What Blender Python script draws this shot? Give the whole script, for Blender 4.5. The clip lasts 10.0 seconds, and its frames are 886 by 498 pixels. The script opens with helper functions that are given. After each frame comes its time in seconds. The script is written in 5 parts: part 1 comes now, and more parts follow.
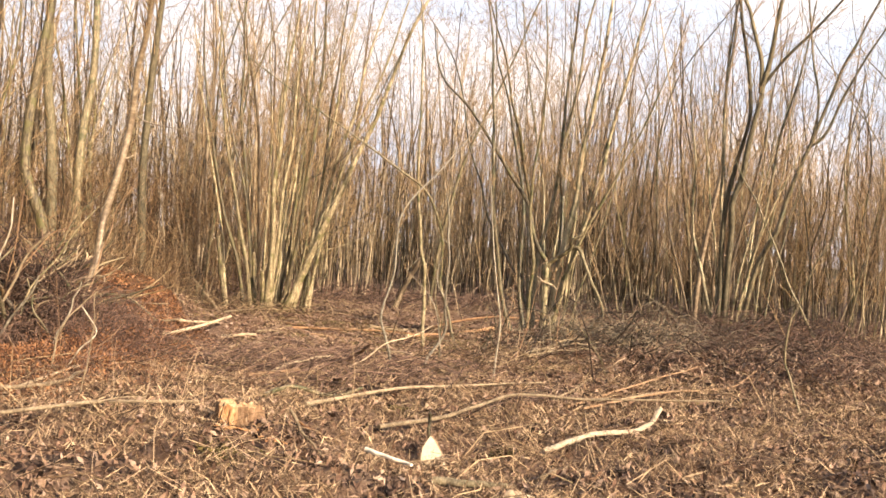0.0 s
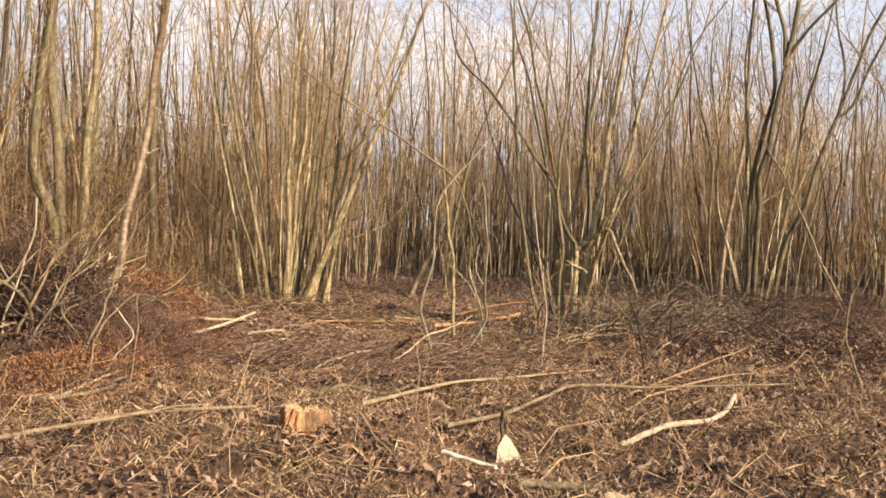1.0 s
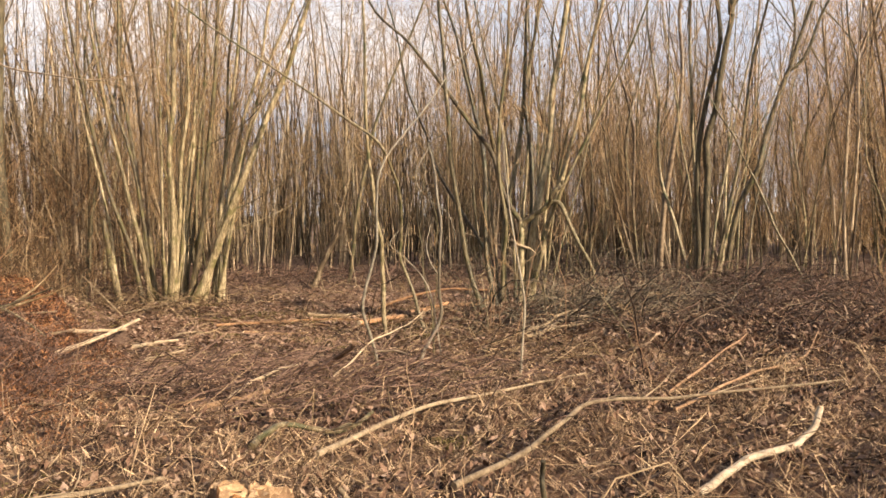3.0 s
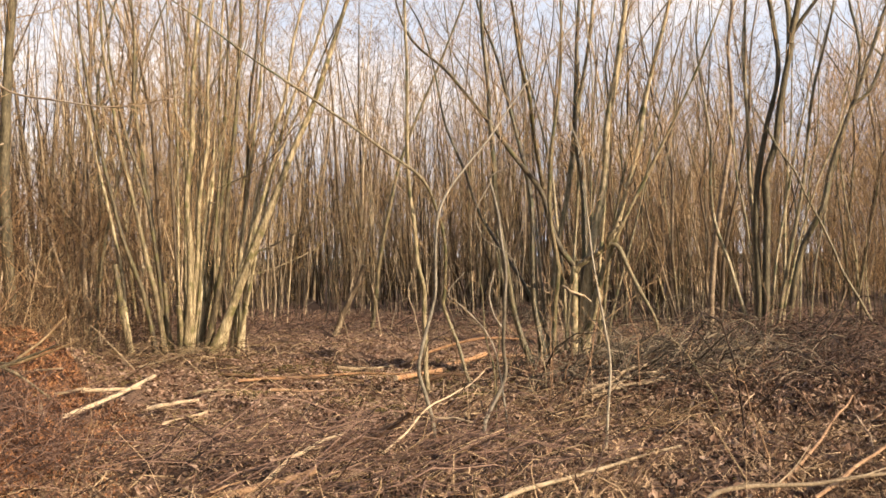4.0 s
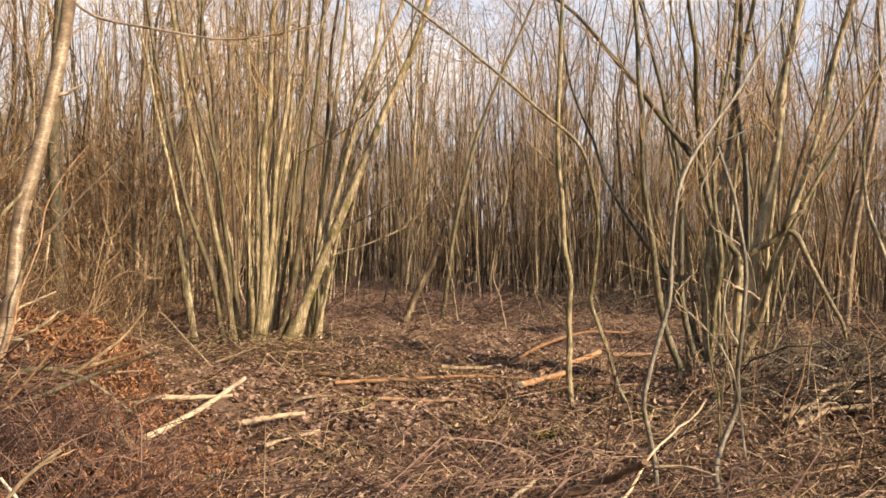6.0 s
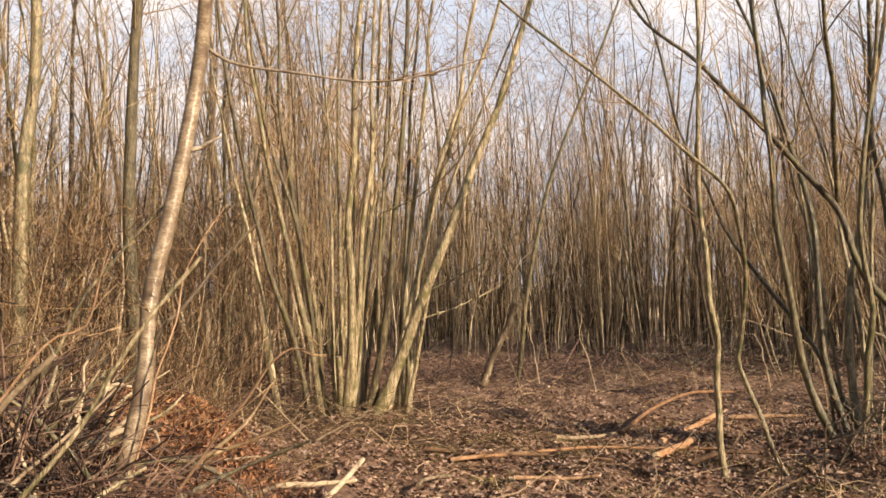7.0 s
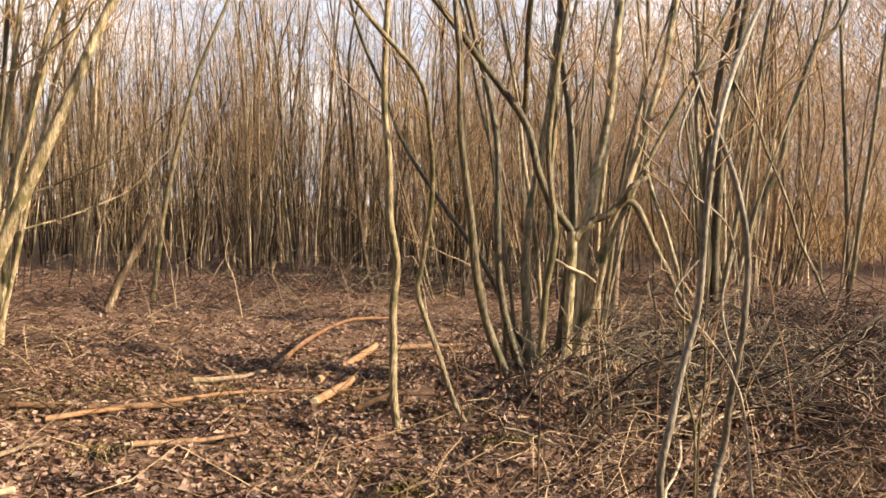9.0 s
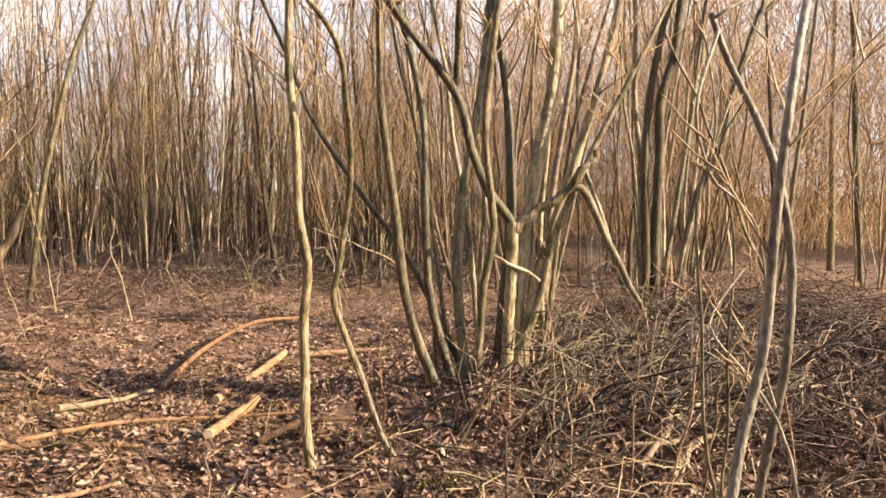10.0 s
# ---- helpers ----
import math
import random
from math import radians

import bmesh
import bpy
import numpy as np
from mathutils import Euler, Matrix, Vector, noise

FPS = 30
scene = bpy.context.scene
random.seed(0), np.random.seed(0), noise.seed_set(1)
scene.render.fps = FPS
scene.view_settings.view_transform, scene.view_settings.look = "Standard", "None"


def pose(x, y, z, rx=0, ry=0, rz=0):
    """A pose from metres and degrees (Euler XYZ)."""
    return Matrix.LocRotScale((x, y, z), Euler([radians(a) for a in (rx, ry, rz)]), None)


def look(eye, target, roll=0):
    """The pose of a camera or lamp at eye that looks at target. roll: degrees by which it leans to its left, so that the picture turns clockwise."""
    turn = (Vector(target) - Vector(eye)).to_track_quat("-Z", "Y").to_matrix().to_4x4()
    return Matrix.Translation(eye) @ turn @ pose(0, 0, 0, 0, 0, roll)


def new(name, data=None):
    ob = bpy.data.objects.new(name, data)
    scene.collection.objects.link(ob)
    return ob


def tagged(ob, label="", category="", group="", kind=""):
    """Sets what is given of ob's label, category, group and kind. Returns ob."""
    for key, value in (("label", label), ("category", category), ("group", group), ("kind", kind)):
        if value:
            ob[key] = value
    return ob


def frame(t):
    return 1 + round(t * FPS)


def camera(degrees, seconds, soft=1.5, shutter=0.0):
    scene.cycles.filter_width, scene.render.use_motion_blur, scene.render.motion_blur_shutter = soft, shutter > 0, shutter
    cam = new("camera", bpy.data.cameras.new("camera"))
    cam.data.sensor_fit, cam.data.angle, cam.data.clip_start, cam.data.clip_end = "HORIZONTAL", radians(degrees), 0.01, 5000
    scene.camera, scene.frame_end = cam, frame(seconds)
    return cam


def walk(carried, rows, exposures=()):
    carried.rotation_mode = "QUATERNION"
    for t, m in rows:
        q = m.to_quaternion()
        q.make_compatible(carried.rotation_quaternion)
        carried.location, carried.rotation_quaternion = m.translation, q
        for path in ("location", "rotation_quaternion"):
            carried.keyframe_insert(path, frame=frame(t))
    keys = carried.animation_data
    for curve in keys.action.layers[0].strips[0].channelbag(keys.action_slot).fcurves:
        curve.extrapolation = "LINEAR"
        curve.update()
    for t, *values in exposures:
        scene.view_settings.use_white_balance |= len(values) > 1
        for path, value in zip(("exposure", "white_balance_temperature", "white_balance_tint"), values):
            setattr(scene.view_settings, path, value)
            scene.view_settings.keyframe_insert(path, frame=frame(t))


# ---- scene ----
cam = camera(52.9, 10.0, soft=1.6)
PATH = [
    (0, (0.062, -0.087, 1.491), (0.082, 1.913, 1.496), 3.7),
    (0.5, (-0.125, 0.061, 1.455), (-0.126, 2.061, 1.439), 4.6),
    (1, (-0.469, 0.28, 1.494), (-0.431, 2.279, 1.467), 1.7),
    (1.5, (-0.547, 0.68, 1.481), (-0.432, 2.676, 1.43), 1.9),
    (2, (-0.684, 1.293, 1.488), (-0.517, 3.286, 1.461), 4.0),
    (2.5, (-0.91, 1.821, 1.465), (-0.734, 3.813, 1.474), 0.2),
    (3, (-1.015, 2.472, 1.429), (-0.707, 4.448, 1.368), -0.5),
    (3.2, (-1.048, 2.714, 1.48), (-0.797, 4.698, 1.499), -0.9),
    (4.3, (-1.424, 3.967, 1.46), (-1.088, 5.938, 1.497), 0.4),
    (4.5, (-1.468, 4.22, 1.472), (-1.109, 6.188, 1.491), 1.1),
    (5, (-1.594, 4.942, 1.464), (-1.382, 6.929, 1.527), 4.6),
    (5.2, (-1.712, 5.136, 1.45), (-1.539, 7.128, 1.517), 4.8),
    (6.3, (-2.531, 5.809, 1.591), (-2.25, 7.789, 1.546), 0.2),
    (6.5, (-2.694, 6.036, 1.558), (-2.429, 8.018, 1.547), 0.8),
    (7, (-3.062, 6.373, 1.584), (-2.865, 8.36, 1.692), -1.0),
    (7.5, (-3.255, 6.566, 1.661), (-2.897, 8.532, 1.744), -1.5),
    (8, (-3.124, 6.964, 1.697), (-2.432, 8.84, 1.651), -0.4),
    (8.5, (-2.876, 7.498, 1.638), (-2.095, 9.339, 1.589), -1.4),
    (9, (-2.665, 8.012, 1.541), (-1.725, 9.775, 1.465), 1.1),
    (9.5, (-2.474, 8.496, 1.638), (-1.399, 10.181, 1.565), 0.9),
    (10, (-2.187, 9.042, 1.581), (-1.075, 10.702, 1.471), 0.6),
]
walk(cam, [(t, look(eye, target, roll)) for t, eye, target, roll in PATH], ((0.0, 1.18), (0.5, 0.94), (1.0, 0.84), (2.5, 0.83), (5.0, 0.85), (6.5, 0.78), (7.5, 0.76), (8.5, 0.98), (9.0, 1.08), (10.0, 1.42)))


# ---- light ----
SUN_AZ, SUN_EL = Vector((0.69, -0.72, 0)).normalized(), radians(25)
sun_dir = Vector((SUN_AZ.x * math.cos(SUN_EL), SUN_AZ.y * math.cos(SUN_EL), math.sin(SUN_EL)))
world = bpy.data.worlds.new("sky")
scene.world = world
world.use_nodes = True
wn = world.node_tree
sky = wn.nodes.new("ShaderNodeTexSky")
sky.sky_type, sky.sun_disc = "NISHITA", False
sky.sun_elevation = SUN_EL
sky.sun_rotation = math.atan2(sun_dir.x, sun_dir.y)
sky.dust_density, sky.air_density = 2.0, 1.0
wn.links.new(sky.outputs[0], wn.nodes["Background"].inputs[0])
wn.nodes["Background"].inputs[1].default_value = 0.065
sun = new("sun", bpy.data.lights.new("sun", "SUN"))
sun.data.energy, sun.data.angle, sun.data.color = 5.0, radians(0.55), (1.0, 0.79, 0.56)
sun.matrix_world = look((20, -14, 12), Vector((20, -14, 12)) - sun_dir)


# ---- materials ----
def material(name, colours, scale=(8, 8, 8), rough=0.8, bump=0.3, fine=6.0, per="object", vary=0.25, spots=None, spot_scale=30.0, spec=0.3, span=(0.28, 0.72)):
    """Noise between colours at two scales, value varied per object or per island, with bump; spots: a second colour in patches."""
    m = bpy.data.materials.new(name)
    m.use_nodes = True
    nt = m.node_tree
    N, L = nt.nodes, nt.links
    bsdf = N["Principled BSDF"]
    bsdf.inputs["Roughness"].default_value = rough
    bsdf.inputs["Specular IOR Level"].default_value = spec
    co = N.new("ShaderNodeTexCoord")
    mp = N.new("ShaderNodeMapping")
    mp.inputs["Scale"].default_value = scale
    L.new(co.outputs["Object"], mp.inputs["Vector"])
    n1 = N.new("ShaderNodeTexNoise")
    n1.inputs["Scale"].default_value = 1.0
    n1.inputs["Detail"].default_value = 5.0
    L.new(mp.outputs[0], n1.inputs["Vector"])
    n2 = N.new("ShaderNodeTexNoise")
    n2.inputs["Scale"].default_value = fine
    n2.inputs["Detail"].default_value = 3.0
    L.new(mp.outputs[0], n2.inputs["Vector"])
    ramp = N.new("ShaderNodeValToRGB")
    els = ramp.color_ramp.elements
    while len(els) < len(colours):
        els.new(0.5)
    for i, c in enumerate(colours):
        els[i].position = span[0] + (span[1] - span[0]) * i / max(1, len(colours) - 1)
        els[i].color = (*c, 1)
    mix = N.new("ShaderNodeMath")
    mix.operation = "MULTIPLY_ADD"
    mix.inputs[1].default_value = 0.45
    L.new(n2.outputs["Fac"], mix.inputs[0])
    half = N.new("ShaderNodeMath")
    half.operation = "MULTIPLY"
    half.inputs[1].default_value = 0.55
    L.new(n1.outputs["Fac"], half.inputs[0])
    L.new(half.outputs[0], mix.inputs[2])
    rnd = None
    if per == "object":
        rnd = N.new("ShaderNodeObjectInfo").outputs["Random"]
    elif per == "island":
        rnd = N.new("ShaderNodeNewGeometry").outputs["Random Per Island"]
    fac = mix.outputs[0]
    if rnd is not None:
        add = N.new("ShaderNodeMath")
        add.operation = "MULTIPLY_ADD"
        add.inputs[1].default_value = 0.5 if per == "island" else 0.22
        off = N.new("ShaderNodeMath")
        off.operation = "ADD"
        off.inputs[1].default_value = -0.25 if per == "island" else -0.11
        L.new(rnd, add.inputs[0])
        L.new(mix.outputs[0], off.inputs[0])
        L.new(off.outputs[0], add.inputs[2])
        fac = add.outputs[0]
    L.new(fac, ramp.inputs["Fac"])
    col = ramp.outputs["Color"]
    if spots:
        n3 = N.new("ShaderNodeTexNoise")
        n3.inputs["Scale"].default_value = spot_scale
        n3.inputs["Detail"].default_value = 2.0
        L.new(co.outputs["Object"], n3.inputs["Vector"])
        r3 = N.new("ShaderNodeMapRange")
        r3.inputs["From Min"].default_value, r3.inputs["From Max"].default_value = 0.52, 0.66
        L.new(n3.outputs["Fac"], r3.inputs["Value"])
        mx = N.new("ShaderNodeMix")
        mx.data_type = "RGBA"
        L.new(r3.outputs[0], mx.inputs["Factor"])
        L.new(col, mx.inputs["A"])
        mx.inputs["B"].default_value = (*spots, 1)
        col = mx.outputs["Result"]
    if rnd is not None and vary:
        hsv = N.new("ShaderNodeHueSaturation")
        mr = N.new("ShaderNodeMapRange")
        mr.inputs["To Min"].default_value, mr.inputs["To Max"].default_value = 1 - vary, 1 + vary
        L.new(rnd, mr.inputs["Value"])
        L.new(mr.outputs[0], hsv.inputs["Value"])
        L.new(col, hsv.inputs["Color"])
        col = hsv.outputs["Color"]
    L.new(col, bsdf.inputs["Base Color"])
    if bump:
        b = N.new("ShaderNodeBump")
        b.inputs["Strength"].default_value, b.inputs["Distance"].default_value = bump, 0.01
        L.new(n2.outputs["Fac"], b.inputs["Height"])
        L.new(b.outputs[0], bsdf.inputs["Normal"])
    return m


BARK_HAZEL = material("hazel_bark", [(0.045, 0.034, 0.02), (0.14, 0.108, 0.06), (0.25, 0.20, 0.115), (0.47, 0.39, 0.25)], (24, 24, 3), 0.5, 1.0, fine=4, spots=(0.13, 0.115, 0.045), spot_scale=6, vary=0.2, spec=0.4, span=(0.36, 0.64))
BARK_GREY = material("grey_bark", [(0.042, 0.034, 0.02), (0.15, 0.12, 0.066), (0.24, 0.195, 0.11), (0.42, 0.345, 0.22)], (24, 24, 4), 0.42, 1.0, fine=4, spots=(0.085, 0.085, 0.036), spot_scale=6, vary=0.2, spec=0.5, span=(0.35, 0.65))
BARK_DARK = material("dark_bark", [(0.03, 0.025, 0.016), (0.10, 0.083, 0.05), (0.17, 0.14, 0.085), (0.31, 0.26, 0.17)], (20, 20, 5), 0.65, 0.8, fine=4)
BARK_PALE = material("pale_sapling_bark", [(0.11, 0.09, 0.066), (0.28, 0.24, 0.18), (0.46, 0.41, 0.33)], (22, 22, 9), 0.45, 0.6, fine=4, spec=0.45)
BARK_SMOOTH = material("smooth_grey_bark", [(0.05, 0.044, 0.035), (0.14, 0.123, 0.095), (0.29, 0.26, 0.205)], (22, 22, 9), 0.45, 0.6, fine=4, spec=0.45)
BARK_CHERRY = material("glossy_brown_bark", [(0.07, 0.05, 0.034), (0.215, 0.16, 0.105), (0.46, 0.38, 0.275)], (9, 9, 16), 0.3, 0.35, spec=0.55, spots=(0.13, 0.09, 0.06), spot_scale=9)
BARK_POLE = material("pole_bark", [(0.05, 0.038, 0.027), (0.15, 0.11, 0.072), (0.44, 0.355, 0.25)], (9, 9, 2), 0.6, 0.5, vary=0.4)
POLES = material("wood_pole_bark", [(0.026, 0.02, 0.014), (0.075, 0.055, 0.035), (0.135, 0.10, 0.064), (0.44, 0.36, 0.25)], (5, 5, 2), 0.6, 0.4, per="island", vary=0.45)
TWIG = material("twig_bark", [(0.11, 0.07, 0.04), (0.26, 0.17, 0.09), (0.41, 0.295, 0.165)], (20, 20, 20), 0.5, 0, per="island", vary=0.3)
TWIG_WARM = material("young_shoot_bark", [(0.04, 0.023, 0.012), (0.13, 0.074, 0.034), (0.19, 0.135, 0.075), (0.38, 0.28, 0.17)], (6, 6, 3), 0.6, 0, per="island", vary=0.35)
TWIG_PURPLE = material("purple_brash", [(0.04, 0.023, 0.018), (0.11, 0.065, 0.05), (0.22, 0.14, 0.105)], (10, 10, 10), 0.6, 0, per="island", vary=0.3)
STRAW = material("dead_stalk", [(0.075, 0.044, 0.028), (0.21, 0.132, 0.08), (0.47, 0.35, 0.225)], (10, 10, 10), 0.75, 0, per="island", vary=0.35)
LITTER = material("leaf_litter", [(0.098, 0.055, 0.038), (0.205, 0.12, 0.081), (0.28, 0.182, 0.128), (0.355, 0.26, 0.2)], (14, 14, 14), 0.7, 0, per="island", vary=0.2, spec=0.2)
BRACKEN = material("dead_bracken", [(0.05, 0.021, 0.011), (0.195, 0.083, 0.038), (0.35, 0.185, 0.092)], (8, 8, 8), 0.75, 0, per="island", vary=0.3)
SOIL = material("leafy_soil", [(0.05, 0.03, 0.021), (0.135, 0.083, 0.057), (0.215, 0.14, 0.098), (0.285, 0.2, 0.148)], (12, 12, 12), 0.9, 1.0, fine=11, per="", spots=(0.11, 0.064, 0.042), spot_scale=2.3)
CUT = material("fresh_cut_wood", [(0.50, 0.36, 0.21), (0.68, 0.53, 0.35), (0.80, 0.68, 0.51)], (20, 20, 20), 0.7, 0.3)
CUT_OLD = material("weathered_cut_wood", [(0.15, 0.085, 0.045), (0.30, 0.185, 0.10), (0.50, 0.36, 0.22)], (25, 25, 25), 0.75, 0.5)
SPLIT = material("torn_wood", [(0.22, 0.095, 0.04), (0.42, 0.22, 0.10), (0.66, 0.48, 0.29)], (26, 26, 5), 0.7, 0.6)
DEADWOOD = material("barkless_dead_wood", [(0.13, 0.09, 0.055), (0.36, 0.275, 0.18), (0.56, 0.455, 0.325)], (16, 16, 16), 0.65, 0.6)
POLEBARK = material("cut_pole_bark", [(0.16, 0.115, 0.072), (0.36, 0.28, 0.185), (0.54, 0.445, 0.325)], (10, 10, 10), 0.65, 0.4)
# dark cane colour, also on leaves that stand for shade in hollows
BRAMBLE_SHADE = material("dark_cane_and_shade", [(0.025, 0.015, 0.012), (0.08, 0.048, 0.036), (0.16, 0.10, 0.07)], (10, 10, 10), 0.6, 0, per="island", vary=0.35)
GREYBRASH = material("grey_brash", [(0.035, 0.028, 0.02), (0.10, 0.08, 0.055), (0.25, 0.205, 0.145)], (10, 10, 10), 0.65, 0, per="island", vary=0.35)
LOGTWIG = material("brown_stick_bark", [(0.06, 0.04, 0.026), (0.17, 0.115, 0.075), (0.38, 0.29, 0.20)], (10, 10, 10), 0.65, 0, per="island", vary=0.4)
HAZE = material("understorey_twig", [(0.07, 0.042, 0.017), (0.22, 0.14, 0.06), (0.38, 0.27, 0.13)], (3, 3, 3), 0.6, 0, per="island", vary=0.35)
# lighter tan copy of the understorey colour, with the sun's brightness put in
SUNLIT = material("sunlit_tan_twig", [(0.11, 0.06, 0.026), (0.31, 0.185, 0.08), (0.48, 0.33, 0.165)], (3, 3, 3), 0.6, 0, per="island", vary=0.35)
RUSSET = material("russet_twig", [(0.05, 0.027, 0.014), (0.15, 0.083, 0.04), (0.29, 0.185, 0.095)], (6, 6, 6), 0.65, 0, per="island", vary=0.35)
PALEWOOD = material("bleached_wood", [(0.30, 0.23, 0.16), (0.52, 0.43, 0.32), (0.70, 0.62, 0.50)], (16, 16, 16), 0.65, 0.5)
PEELED = material("half_peeled_wood", [(0.16, 0.085, 0.042), (0.35, 0.195, 0.1), (0.52, 0.335, 0.2)], (14, 14, 14), 0.7, 0.5)
LOGBARK = material("log_bark", [(0.09, 0.052, 0.03), (0.24, 0.145, 0.082), (0.42, 0.28, 0.175)], (14, 14, 14), 0.7, 0.5)
MOSS = material("moss", [(0.07, 0.06, 0.02), (0.19, 0.15, 0.055)], (30, 30, 30), 0.9, 0.4, per="island")
FRESH = material("fresh_split_wood", [(0.66, 0.53, 0.36), (0.80, 0.70, 0.54), (0.87, 0.80, 0.68)], (18, 18, 18), 0.7, 0.3)


# ---- mesh helpers ----
def unit(v):
    return v / np.maximum(np.linalg.norm(v, axis=-1, keepdims=True), 1e-9)


def tubes(P, R, sides):
    """Vertices and quads of N tubes: P (N, n, 3) centre lines, R (N, n) radii."""
    N, n, _ = P.shape
    T = np.empty_like(P)
    T[:, 1:-1] = P[:, 2:] - P[:, :-2]
    T[:, 0], T[:, -1] = P[:, 1] - P[:, 0], P[:, -1] - P[:, -2]
    T = unit(T)
    mean = unit(P[:, -1] - P[:, 0])
    ref = np.where(np.abs(mean[:, :1]) < 0.6, np.array([[1.0, 0, 0]]), np.array([[0, 1.0, 0]]))
    U = unit(np.cross(T, ref[:, None, :]))
    W = np.cross(T, U)
    a = np.arange(sides) * 2 * np.pi / sides
    ring = U[:, :, None] * np.cos(a)[None, None, :, None] + W[:, :, None] * np.sin(a)[None, None, :, None]
    V = (P[:, :, None] + ring * R[:, :, None, None]).reshape(-1, 3)
    i, j, k = np.meshgrid(np.arange(N), np.arange(n - 1), np.arange(sides), indexing="ij")
    k2 = (k + 1) % sides
    b = i * n * sides + j * sides
    Q = np.stack([b + k, b + k2, b + sides + k2, b + sides + k], -1).reshape(-1, 4)
    return V, Q


def mesh(name, blocks, mats, smooth=True, slots=None):
    """One mesh from (vertices, faces) blocks; faces of one block all have as many corners; slots: a material index per block."""
    V, loops, starts, at, base, ms = [], [], [], 0, 0, []
    for bi, (v, f) in enumerate(blocks):
        v, f = np.asarray(v, float), np.asarray(f, int)
        V.append(v)
        loops.append((f + base).ravel())
        starts.append(at + np.arange(len(f)) * f.shape[1])
        at += f.size
        base += len(v)
        ms.append(np.full(len(f), slots[bi] if slots else 0))
    V, loops, starts, ms = np.concatenate(V), np.concatenate(loops), np.concatenate(starts), np.concatenate(ms)
    me = bpy.data.meshes.new(name)
    me.vertices.add(len(V))
    me.vertices.foreach_set("co", V.ravel())
    me.loops.add(len(loops))
    me.loops.foreach_set("vertex_index", loops.astype(np.int32))
    me.polygons.add(len(starts))
    me.polygons.foreach_set("loop_start", starts.astype(np.int32))
    me.polygons.foreach_set("use_smooth", np.full(len(starts), smooth))
    for m in mats:
        me.materials.append(m)
    me.polygons.foreach_set("material_index", ms.astype(np.int32))
    me.update(calc_edges=True)
    me.validate()
    return me


def part(name, me, parent, label=""):
    ob = new(name, me)
    ob.parent = parent
    return tagged(ob, label)


def thing(name, at, label, category, group="", kind=""):
    ob = new(name)
    ob.location = at
    return tagged(ob, label, category, group, kind)


def smooth_line(pts, n):
    """n points evenly along a Catmull-Rom curve through pts."""
    p = np.asarray(pts, float)
    p = np.vstack([2 * p[0] - p[1], p, 2 * p[-1] - p[-2]])
    out = []
    for i in range(1, len(p) - 2):
        t = np.linspace(0, 1, 12, endpoint=False)[:, None]
        a, b, c, d = p[i - 1], p[i], p[i + 1], p[i + 2]
        out.append(0.5 * (2 * b + (c - a) * t + (2 * a - 5 * b + 4 * c - d) * t**2 + (3 * b - a - 3 * c + d) * t**3))
    q = np.vstack(out + [p[-2:-1]])
    s = np.concatenate([[0], np.cumsum(np.linalg.norm(np.diff(q, axis=0), axis=1))])
    u = np.linspace(0, s[-1], n)
    return np.stack([np.interp(u, s, q[:, k]) for k in range(3)], 1)


def limb(P, R, sides, caps=True):
    """Blocks of one tube with end caps."""
    V, Q = tubes(P[None], R[None], sides)
    blocks = [(V, Q)]
    if caps:
        n = len(P)
        blocks.append((V[:sides], np.arange(sides)[::-1][None]))
        blocks.append((V[(n - 1) * sides:], np.arange(sides)[None]))
    return blocks


def wander(P, amp, rng):
    """Small crooks along a centre line."""
    n = len(P)
    k = rng.normal(0, 1, (max(4, n // 3), 3))
    x = np.linspace(0, len(k) - 1, n)
    off = np.stack([np.interp(x, np.arange(len(k)), k[:, i]) for i in range(3)], 1)
    off[:, 2] *= 0.3
    return P + off * amp * np.linspace(0, 1, n)[:, None] ** 0.3


